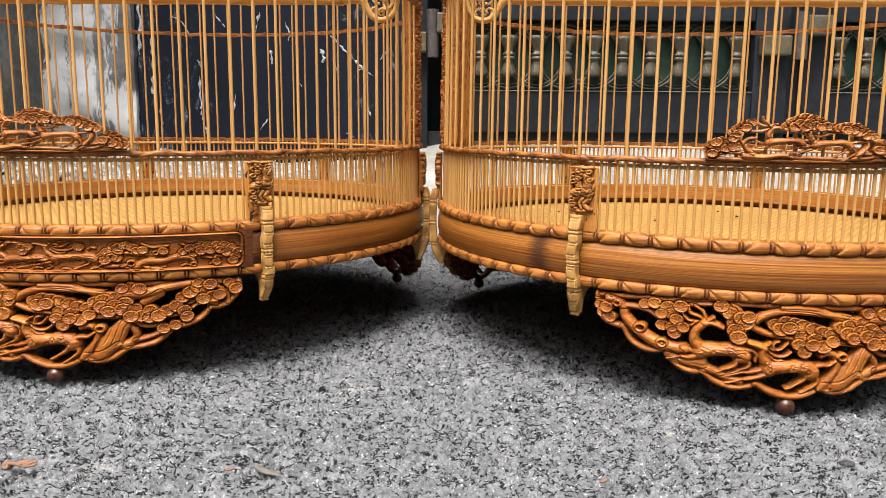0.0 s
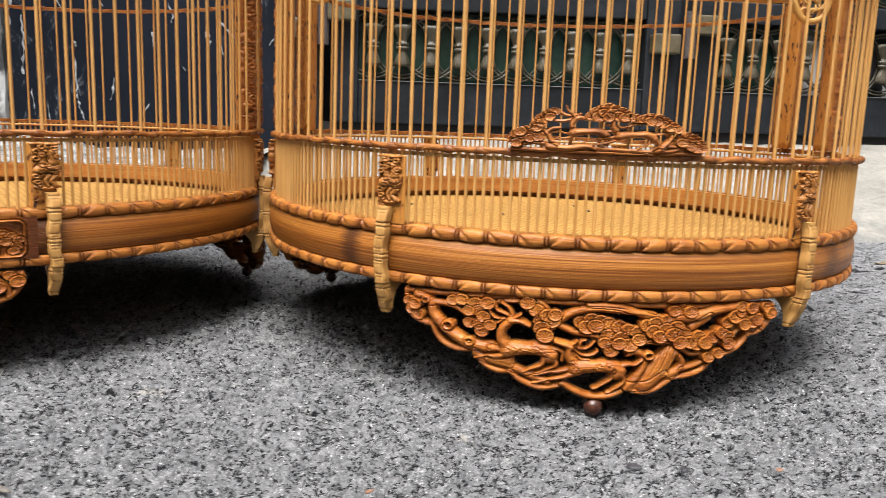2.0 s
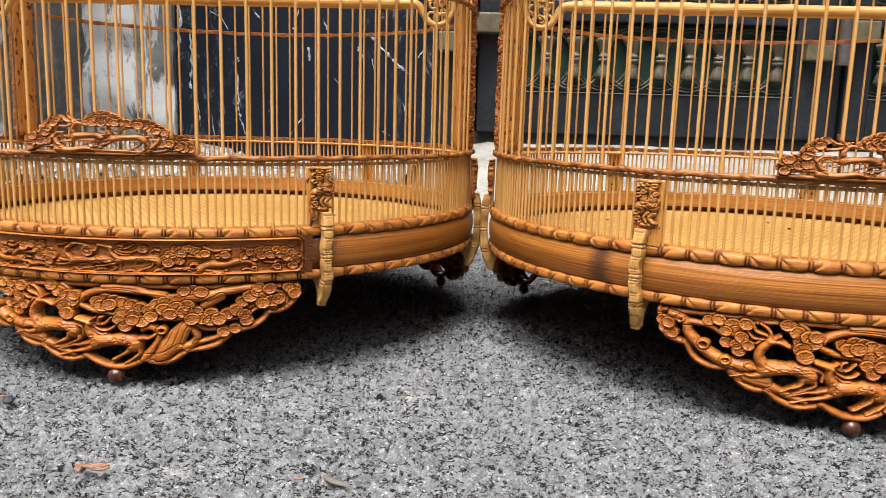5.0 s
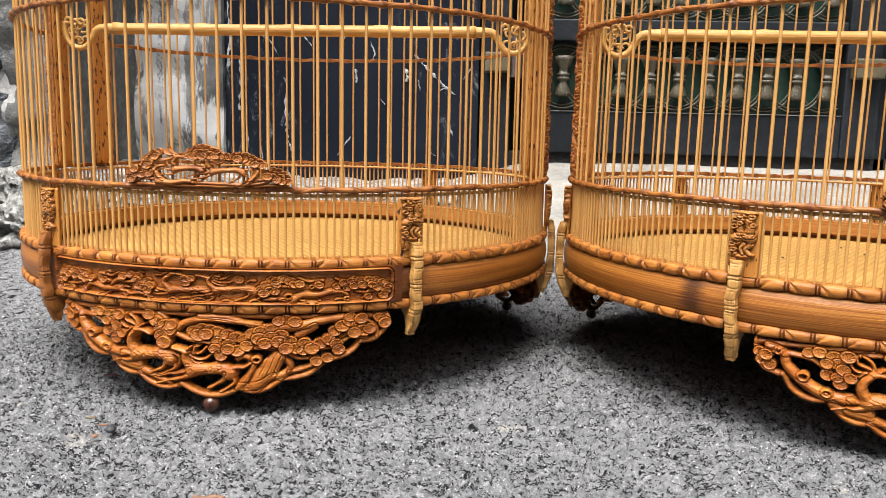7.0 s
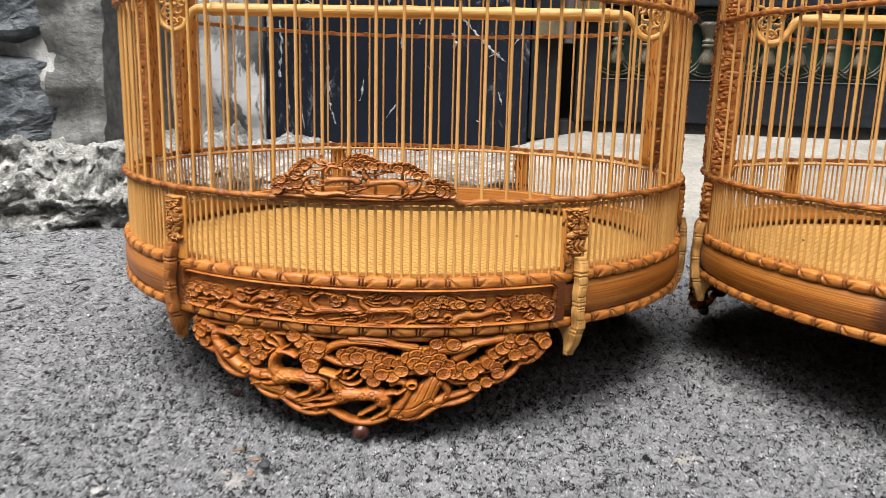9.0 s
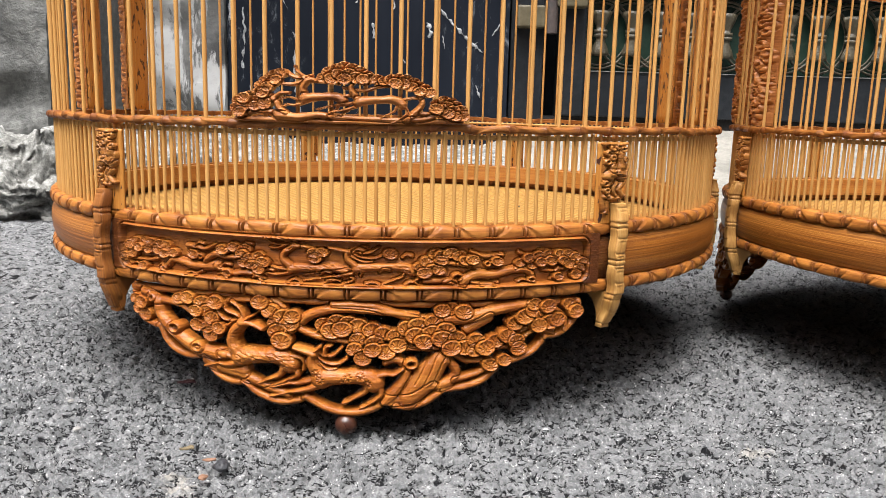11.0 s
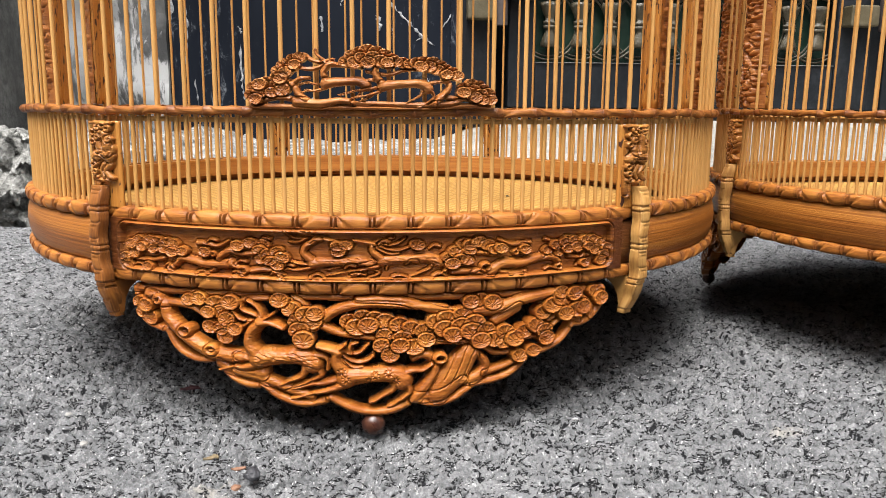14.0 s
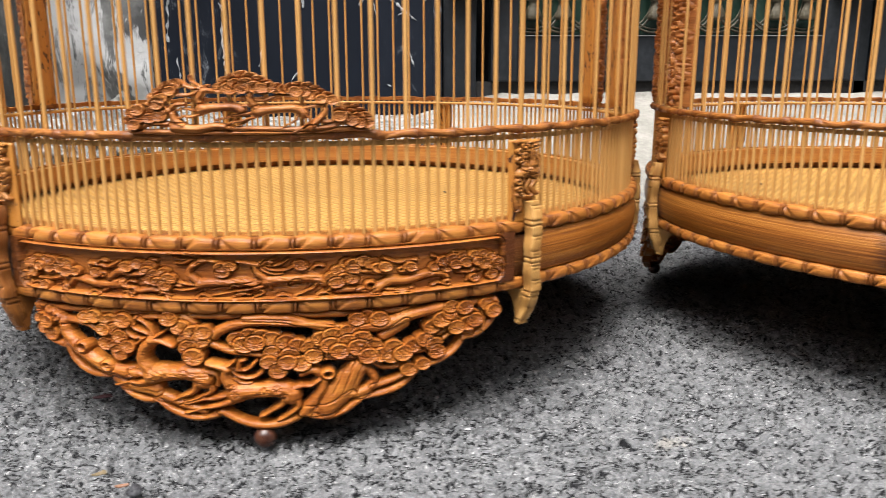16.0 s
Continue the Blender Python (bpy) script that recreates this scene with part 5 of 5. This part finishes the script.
def twisted_hoop(name, r, z, thick, bulges, seed):
    """A hoop of two rattan strands twisted together, thicker and thinner along the way."""
    n, m = bulges * 18, 12
    a = np.arange(n) * 360.0 / n
    t = np.arange(n) / 18.0
    f = np.arange(m) * 2 * math.pi / m
    A, Fq = np.meshgrid(a, f, indexing="ij")
    T = np.broadcast_to(t[:, None], A.shape)
    two = 0.34 * np.abs(np.cos(Fq - T * math.pi * 1.0)) ** 0.7 + 0.16 * np.sin(2 * math.pi * T) + 0.08 * value_noise(T * 3, Fq, 0.5, seed) - 0.25 * np.exp(-(((T % 1) - 0.5 - 0.12 * np.sin(Fq)) / 0.05) ** 2)
    R = thick * (0.72 + two)
    wob = 0.0009 * value_noise(a, a * 0, 9.0, seed + 2)[:, None]
    P = around(r + R * np.cos(Fq), A, z + wob + R * np.sin(Fq))
    uv = np.stack([np.radians(A) * 0.2, Fq * thick], -1)
    return sheet(name, P, uv, True, True)


def disc(name, r, z, n=96, rings=24):
    rr, a = np.linspace(0.0005, r, rings), np.arange(n) * 360.0 / n
    P = around(rr[:, None], a[None, :], z)
    return sheet(name, P, P[..., :2].copy(), False, True)


def stake_mesh():
    """A clasp's stake: a carved bamboo-shoot rod in front of the base with a bracket that hooks under it."""
    n, m = 120, 24
    s = np.linspace(0, 1, n)
    z = 0.1000 - 0.0575 * s
    mid = np.interp(s, [0, 0.12, 0.4, 0.7, 0.85, 1.0], [0.2045, 0.2062, 0.2068, 0.2060, 0.2030, 0.2000])
    deep = np.interp(s, [0, 0.12, 0.4, 0.7, 0.85, 1.0], [0.0028, 0.0030, 0.0029, 0.0032, 0.0034, 0.0024])
    wide = np.interp(s, [0, 0.1, 0.5, 0.8, 1.0], [0.0034, 0.0035, 0.0031, 0.0032, 0.0024])
    grow = np.ones(n)
    for at in (0.13, 0.17, 0.42, 0.46, 0.70, 0.74, 0.95):
        grow += 0.03 * np.exp(-((s - at) / 0.012) ** 2) - 0.13 * np.exp(-((s - at - 0.016) / 0.006) ** 2)
    sway = 0.0005 * np.sin(s * 11) + 0.0003 * np.sin(s * 31)
    f = np.arange(m) * 2 * math.pi / m
    cx, cy = np.sign(np.cos(f)) * np.abs(np.cos(f)) ** 0.38, np.sign(np.sin(f)) * np.abs(np.sin(f)) ** 0.38
    front = np.clip(np.sin(f)[None, :] * 2 - 0.6, 0, 1)
    line = (s[:, None] * 8.5 + 0.35 * np.abs(cx)[None, :]) % 1 - 0.5
    cut = 1 - 0.22 * front * np.exp(-(line / 0.07) ** 2)
    X = sway[:, None] + wide[:, None] * grow[:, None] * cx[None, :]
    Rr = mid[:, None] + deep[:, None] * grow[:, None] * cy[None, :] * cut
    P = np.stack([X, -Rr, np.broadcast_to(z[:, None], X.shape)], -1)
    P = np.concatenate([P[:1].mean(1, keepdims=True).repeat(m, 1), P, P[-1:].mean(1, keepdims=True).repeat(m, 1)])
    uv = np.stack(np.broadcast_arrays(f[None, :] * 0.004, np.concatenate([[0], s, [1]])[:, None] * 0.0575), -1)
    body = sheet("stake", P, uv, False, True, sharp=40)
    bm = bmesh.new()
    shape = ((0.2030, 0.0595), (0.1890, 0.0595), (0.1892, 0.0575), (0.1945, 0.0545), (0.1972, 0.0500), (0.1982, 0.0440), (0.2005, 0.0435), (0.2030, 0.0500))
    sides = [[bm.verts.new((x, -r, zz)) for r, zz in shape] for x in (-0.0026, 0.0026)]
    bm.faces.new(sides[0])
    bm.faces.new(list(reversed(sides[1])))
    for i in range(len(shape)):
        j = (i + 1) % len(shape)
        bm.faces.new((sides[0][j], sides[0][i], sides[1][i], sides[1][j]))
    bmesh.ops.recalc_face_normals(bm, faces=bm.faces[:])
    bmesh.ops.bevel(bm, geom=bm.edges[:], offset=0.0005, segments=2, affect="EDGES")
    hook = bpy.data.meshes.new("hook")
    bm.to_mesh(hook)
    bm.free()
    return joined("stake", (body, hook))


def bracket_mesh():
    """A carved scroll that carries the end of the perch."""
    key = np.array([(-0.0125, 0.0065), (-0.0130, -0.002), (-0.0095, -0.0105), (-0.002, -0.0145), (0.0055, -0.0125), (0.0100, -0.006), (0.0125, -0.0005), (0.0165, 0.0018), (0.022, 0.0016), (0.0285, 0.0015)])
    k = np.linspace(0, len(key) - 1, 60)
    px, pz = np.interp(k, range(len(key)), key[:, 0]), np.interp(k, range(len(key)), key[:, 1])
    for _ in range(12):
        px[1:-1], pz[1:-1] = (px[:-2] + 2 * px[1:-1] + px[2:]) / 4, (pz[:-2] + 2 * pz[1:-1] + pz[2:]) / 4
    rim = tube_path("rim", np.stack([px, 0 * px, pz], -1), np.interp(k, [0, 5, 9], [0.0019, 0.0025, 0.0042]), 12)
    bits = [rim]
    rng = random.Random(4)
    for k in range(9):
        t = np.linspace(0, 4.6, 16)
        r = 0.0038 * (1 - t / 6)
        cx, cz, s = rng.uniform(-0.008, 0.006), -0.004 + rng.uniform(-0.006, 0.008), rng.choice((-1, 1))
        bits.append(tube_path("curl", np.stack([cx + s * r * np.cos(t + k), 0.0008 * np.sin(t), cz + r * np.sin(t + k)], -1), np.linspace(0.0011, 0.0006, 16), 7))
    for cx, cz in ((-0.0095, 0.0075), (-0.0045, 0.0062), (0.0005, 0.0066), (0.0055, 0.0055)):
        t = np.linspace(0, 5.4, 18)
        bits.append(tube_path("knob", np.stack([cx + 0.0022 * np.cos(t), 0 * t, cz + 0.0020 * np.sin(t)], -1), 0.0012, 8))
    return joined("bracket", bits)


def pillar_mesh(name, half, r0, r1, z0, z1):
    """A flat split of spotted bamboo, slightly bent to the cage's round."""
    x = half * np.array([-1, -0.94, -0.43, 0.43, 0.94, 1, 0.94, 0.43, -0.43, -0.94])
    rm, c = (r0 + r1) / 2, 0.0005
    r = np.array([rm, r1 - c, r1, r1, r1 - c, rm, r0 + c, r0, r0, r0 + c])
    z = np.linspace(z0, z1, 40)
    Z, X = np.meshgrid(z, x, indexing="ij")
    wob = 1 + 0.03 * value_noise(Z * 1000, X * 1000, 12.0, 3)
    P = np.stack([X * wob, -np.sqrt(np.broadcast_to(r, X.shape) ** 2 - X ** 2), Z], -1)
    P = np.concatenate([P[:1].mean(1, keepdims=True).repeat(10, 1), P, P[-1:].mean(1, keepdims=True).repeat(10, 1)])
    uv = np.stack([P[..., 0] + 0.03 * (np.arange(10) > 5), P[..., 2]], -1)
    return sheet(name, P, uv, False, True)


def turn(a):
    return Matrix.Rotation(radians(a), 4, "Z")


print("carvings")
SKIRT = skirt_relief(0.28).mesh("skirt", 0.1992, 2.8, 0.02, False)
SKIRT_NARROW = skirt_relief(0.28).mesh("skirt", 0.1992, 2.8, 0.02, False, 0.957)
SKIRT_BACK = skirt_relief(0.5).mesh("skirt", 0.1985, 3.0, 0.02, False)
CREST = crest_relief().mesh("crest", 0.2025, 1.6, squeeze=0.948)
CLASP = clasp_relief().mesh("clasp_carving", 0.2035, 2.0)
PILLAR_FACE = pillar_relief().mesh("pillar_carving", 0.1922, 0.6, 0.0, False)
FRIEZE = frieze_relief().mesh("frieze", 0.2030, 6.0, squeeze=1.008)
STAKE, BRACKET, PILLAR = stake_mesh(), bracket_mesh(), pillar_mesh("pillar", 0.0106, 0.1888, 0.1920, 0.1335, 0.34)
FOOT_RING = joint_ring("foot_ring", 0.1985, 0.0595, 0.0655, 84, 0.0045, 3)
BASE_RING = joint_ring("base_ring", 0.1980, 0.0850, 0.0918, 84, 0.0052, 6, 0.00015, 0.26)
MIDDLE_HOOP = joint_ring("middle_hoop", 0.1995, 0.1296, 0.1333, 76, 0.0027, 12, 0.0005)
UPPER_HOOP = joint_ring("upper_hoop", 0.1995, 0.2356, 0.2392, 76, 0.0026, 15, 0.0005)
STAKE_BROWN = STAKE.copy()
FEET = (0, 120, 240)
CLASPS = ((34.5, 1), (-34.2, -1), (154, 1), (86, -1), (-86, 1), (-154, -1))
CLASPS_PLAIN = ((33.0, 1), (-33.0, -1), *CLASPS[2:])
PLATE = pillar_mesh("clasp_plate", 0.0070, 0.2001, 0.2027, 0.0905, 0.1268)


def bird_cage(x, y, yaw, label, carved, perch_mat):
    """A round bamboo bird cage on three carved feet."""
    cage = tagged(new("bird_cage"), label, "bird cage", "bird cages")
    cage.matrix_basis = pose(x, y, 0, 0, 0, yaw) if carved else pose(x, y, -0.0012, 0, 0.55, yaw)
    # base
    part("base_band", lathe("base_band", ((0.1965, 0.0650), (0.1998, 0.0650), (0.2014, 0.0670), (0.2025, 0.0710), (0.2029, 0.0755), (0.2025, 0.0800), (0.2014, 0.0838), (0.1998, 0.0858), (0.1965, 0.0858)), 240, True, 32.0 if carved else 0.0), bamboo_band if carved else bamboo_band_plain, cage,
         "wide polished brown bamboo band")
    part("foot_ring", FOOT_RING, carved_joint, cage, "hoop carved as jointed bamboo")
    part("base_ring", BASE_RING, carved_joint, cage, "brown hoop carved as jointed bamboo")
    part("bottom_board", lathe("bottom_board", ((0.001, 0.0600), (0.196, 0.0600), (0.196, 0.0640), (0.001, 0.0640)), 96, False), bamboo_liner, cage)
    part("inner_wall", lathe("inner_wall", ((0.1880, 0.0785), (0.1950, 0.0785), (0.1950, 0.0910), (0.1880, 0.0910)), 192, False), bamboo_liner, cage)
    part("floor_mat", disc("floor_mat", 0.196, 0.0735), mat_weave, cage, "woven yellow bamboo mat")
    for a in FEET:
        foot = part("foot_skirt", SKIRT_BACK if a else SKIRT if carved else SKIRT_NARROW, carved_brown, cage, "pierced carving of pines and deer", turn(a if a or carved else -0.4))
        ball = bpy.data.meshes.new("ball_foot")
        bm = bmesh.new()
        bmesh.ops.create_uvsphere(bm, u_segments=20, v_segments=14, radius=0.0048, matrix=Matrix.Translation((0, -0.2005, 0.0049)))
        for fc in bm.faces:
            fc.smooth = True
        bm.to_mesh(ball)
        bm.free()
        part("ball_foot", ball, dark_bead, foot, "small turned ball foot")
    if carved:
        part("frieze", FRIEZE, carved_frieze, cage, "long carved panel of deer and pines", turn(-0.6))
    # clasps
    for a, side in CLASPS if carved else CLASPS_PLAIN:
        brown = carved and a == -34.2
        part("stake", STAKE_BROWN if brown else STAKE, bamboo_stake if brown else bamboo_pale, cage, "brown carved clasp stake" if brown else "pale carved clasp stake", turn(a))
        part("clasp_plate", PLATE, bamboo_spotted, cage, "spotted bamboo backing plate", turn(a - 1.0 * side))
        part("clasp_carving", CLASP, carved_tan, cage, "small carved beast", turn(a - 0.5 * side) @ Matrix.Translation((0, 0, 0.010)) @ Matrix.Diagonal((1, 1, 0.9, 1)))
    # hoops
    part("middle_hoop", MIDDLE_HOOP, carved_hoop, cage, "brown hoop carved as jointed bamboo")
    part("upper_hoop", UPPER_HOOP, carved_hoop, cage, "brown hoop carved as jointed bamboo")
    part("top_hoop", twisted_hoop("top_hoop", 0.2003, 0.3400, 0.0024, 40, 8), carved_dark, cage)
    # unseen dome top, added to complete the cage and block overhead light
    part("shoulder_hoop", twisted_hoop("shoulder_hoop", 0.2000, 0.3880, 0.0024, 40, 9), carved_dark, cage)
    part("crown_disc", lathe("crown_disc", ((0.001, 0.484), (0.030, 0.484), (0.034, 0.489), (0.030, 0.495), (0.012, 0.500), (0.001, 0.502)), 48), carved_dark, cage, "turned brown crown of the added, unseen dome")
    part("inner_hoop", lathe("inner_hoop", ((0.1965, 0.1270), (0.1985, 0.1270), (0.1985, 0.1290), (0.1965, 0.1290)), 160), bamboo_bar, cage)
    part("crest", CREST, carved_crest, cage, "pierced carved crest of pines and deer", turn(0.3 if carved else -0.7))
    # pillars and perch
    for a in (86, 103.2, -86, -103.2):
        pl = part("pillar", PILLAR, bamboo_spotted, cage, "spotted bamboo pillar carved outside", turn(a))
        part("pillar_carving", PILLAR_FACE, carved_crest, pl)
    perch_z = 0.2415 if carved else 0.2380
    pts = [(-0.1425 + 0.285 * k / 60, -0.016, perch_z) for k in range(61)]
    rad = [0.0043 + 0.0007 * math.exp(-(((k + 7) % 15 - 7) / 1.2) ** 2) for k in range(61)]
    perch = part("perch", tube_path("perch", pts, rad, 14), perch_mat, cage, "round bamboo perch")
    part("bracket", BRACKET, bamboo_perch, perch, "carved scroll bracket", Matrix.Translation((-0.1705, -0.016, perch_z - 0.0015)))
    part("bracket", BRACKET, bamboo_perch, perch, "carved scroll bracket", Matrix.Translation((0.1705, -0.016, perch_z - 0.0015)) @ turn(180))
    return cage


# above the top hoop the bars bend into the added, light-blocking dome
BAR_BEND = [(0, -0.1985, z) for z in (0.0905, 0.2, 0.30, 0.385)] + [(0, -0.022 - 0.1765 * math.cos(b), 0.385 + 0.105 * math.sin(b)) for b in np.linspace(0.12, math.pi / 2, 14)]
LONG_BAR = tube_path("bar", BAR_BEND, 0.00090, 8, False)
SHORT_BAR = rod("short_bar", (0, 0, 0.0905), (0, 0, 0.1300), 0.00082, 8)
cages = (bird_cage(-0.2180, 0.6402, -1.1, "round bamboo bird cage with a carved deer frieze on its base", True, bamboo_perch),
         bird_cage(0.1986, 0.5990, -4.70, "round bamboo bird cage with a plain bamboo base band", False, bamboo_perch))

# ================= litter =================
def pebble(x, y, r, mat, label, seed, flat=0.7):
    bm = bmesh.new()
    bmesh.ops.create_icosphere(bm, subdivisions=3, radius=r)
    for v in bm.verts:
        v.co *= 1 + 0.35 * noise.noise(v.co / r + Vector((seed, 0, 0))) + 0.16 * noise.noise(v.co * 3.2 / r + Vector((seed, 5, 0)))
        v.co.z *= flat
    me = bpy.data.meshes.new("pebble")
    bm.to_mesh(me)
    bm.free()
    ob = part("pebble", me, mat, None, m=Matrix.Translation((x, y, r * flat * 0.7)))
    return tagged(ob, label, "pebble")


def twig(x, y, turn_z, length, width):
    n = 20
    t = np.linspace(-0.5, 0.5, n)
    pts = np.stack([t * length, 0.12 * length * t * t * 4, 0.0022 + 0.0008 * np.sin(t * 7)], -1)
    w = width * np.sqrt(np.clip(1 - (2 * t) ** 2, 0.02, 1))
    ob = part("dry_leaf", tube_path("dry_leaf", pts, w, 8), twig_grey, None, m=pose(x, y, 0, 0, 0, turn_z))
    ob.scale = (1, 1, 0.4)
    return tagged(ob, "narrow dry grey leaf lying on the asphalt", "leaf")


def scrap(x, y, turn_z, size, seed, mat, label):
    """A torn curl of dry leaf."""
    u, v = np.meshgrid(np.linspace(-1, 1, 16), np.linspace(-1, 1, 9), indexing="ij")
    wide = 0.35 * (1 - np.abs(u) ** 1.6) + 0.05
    P = np.stack([size * u, size * v * wide * (1 + 0.4 * value_noise(u, v, 0.4, seed)), 0.002 + size * 0.18 * (u * u * 0.6 + v * v * 0.5) + size * 0.06 * value_noise(u, v, 0.5, seed + 1)], -1)
    Q = np.concatenate([P, P[:, ::-1] - np.array([0, 0, 0.0006])], 1)
    ob = part("leaf_scrap", sheet("leaf_scrap", Q, None, False, True), mat, None, m=pose(x, y, 0.0005, 0, 0, turn_z))
    return tagged(ob, label, "leaf")


for cx_, cy_, cr_ in ((-0.132, 0.667, 0.0011), (0.244, 0.700, 0.0010), (0.247, 0.662, 0.0013), (0.170, 0.631, 0.0010), (0.102, 0.690, 0.0010)):
    crumb = pebble(cx_, cy_, cr_, pebble_dark, "tiny dark seed husk on the woven mat", 21, 0.6)
    crumb.location.z = 0.0738
    tagged(crumb, category="seed husk").name = "seed_husk"
twig(-0.0760, 0.3230, -42, 0.018, 0.0021)
scrap(-0.1815, 0.3255, 6, 0.0062, 3, leaf_dry, "torn scrap of dry reddish-brown leaf")
pebble(-0.1885, 0.3262, 0.0024, leaf_dry, "curled lump of dry reddish leaf", 14, 0.8)
scrap(-0.1780, 0.3235, 20, 0.0036, 31, leaf_dry, "torn scrap of dry reddish-brown leaf")
scrap(-0.0905, 0.3210, 20, 0.0022, 5, leaf_dry, "tiny scrap of dry brown leaf")
scrap(0.0680, 0.3120, 30, 0.0022, 7, leaf_dry, "tiny scrap of dry brown leaf")
scrap(-0.2707, 0.4060, 10, 0.0026, 9, leaf_dry, "small scrap of dry tan leaf beside a pebble")
scrap(-0.2829, 0.4160, 30, 0.0028, 15, leaf_straw, "curled scrap of straw-coloured leaf")
scrap(-0.2812, 0.4172, -50, 0.0020, 16, leaf_straw, "curled scrap of straw-coloured leaf")
scrap(-0.3084, 0.4923, 20, 0.0042, 12, leaf_red, "dark red scrap of dry leaf")
scrap(-0.3062, 0.4935, -30, 0.0034, 13, leaf_red, "dark red scrap of dry leaf")
scrap(0.6269, 0.8326, 20, 0.0110, 14, leaf_straw, "yellowed dry leaf on the asphalt")
pebble(-0.2655, 0.4035, 0.0031, pebble_dark, "small dark pebble on the asphalt", 2)
pebble(-0.2698, 0.3952, 0.0017, leaf_dry, "small reddish chip on the asphalt", 4, 0.5)
pebble(0.1810, 0.3347, 0.0030, pebble_dark, "dark lump of tar pressed into the asphalt", 8, 0.4)
pebble(0.2025, 0.3319, 0.0021, pebble_dark, "dark lump of tar pressed into the asphalt", 9, 0.45)
pebble(0.2445, 0.3309, 0.0015, leaf_dry, "small reddish chip on the asphalt", 11, 0.5)
pebble(-0.3359, 0.3712, 0.0026, pebble_pale, "pale chip of stone on the asphalt", 10, 0.45)
for px, py, pr in ((-0.3547, 0.4685, 0.0013), (-0.3369, 0.4367, 0.0014)):
    pebble(px, py, pr, pebble_pale, "pale chip of stone on the asphalt", 6, 0.5)

# ================= cage bars =================
for cage in cages:
    for k in range(90):
        a = 4 * k + 2
        part("bar", LONG_BAR, bamboo_bar, cage, m=turn(a))
        for b in (a + 4 / 3, a + 8 / 3):
            part("short_bar", SHORT_BAR, bamboo_bar, cage, m=Matrix.Translation(tuple(around(0.1985, b, 0.0))))
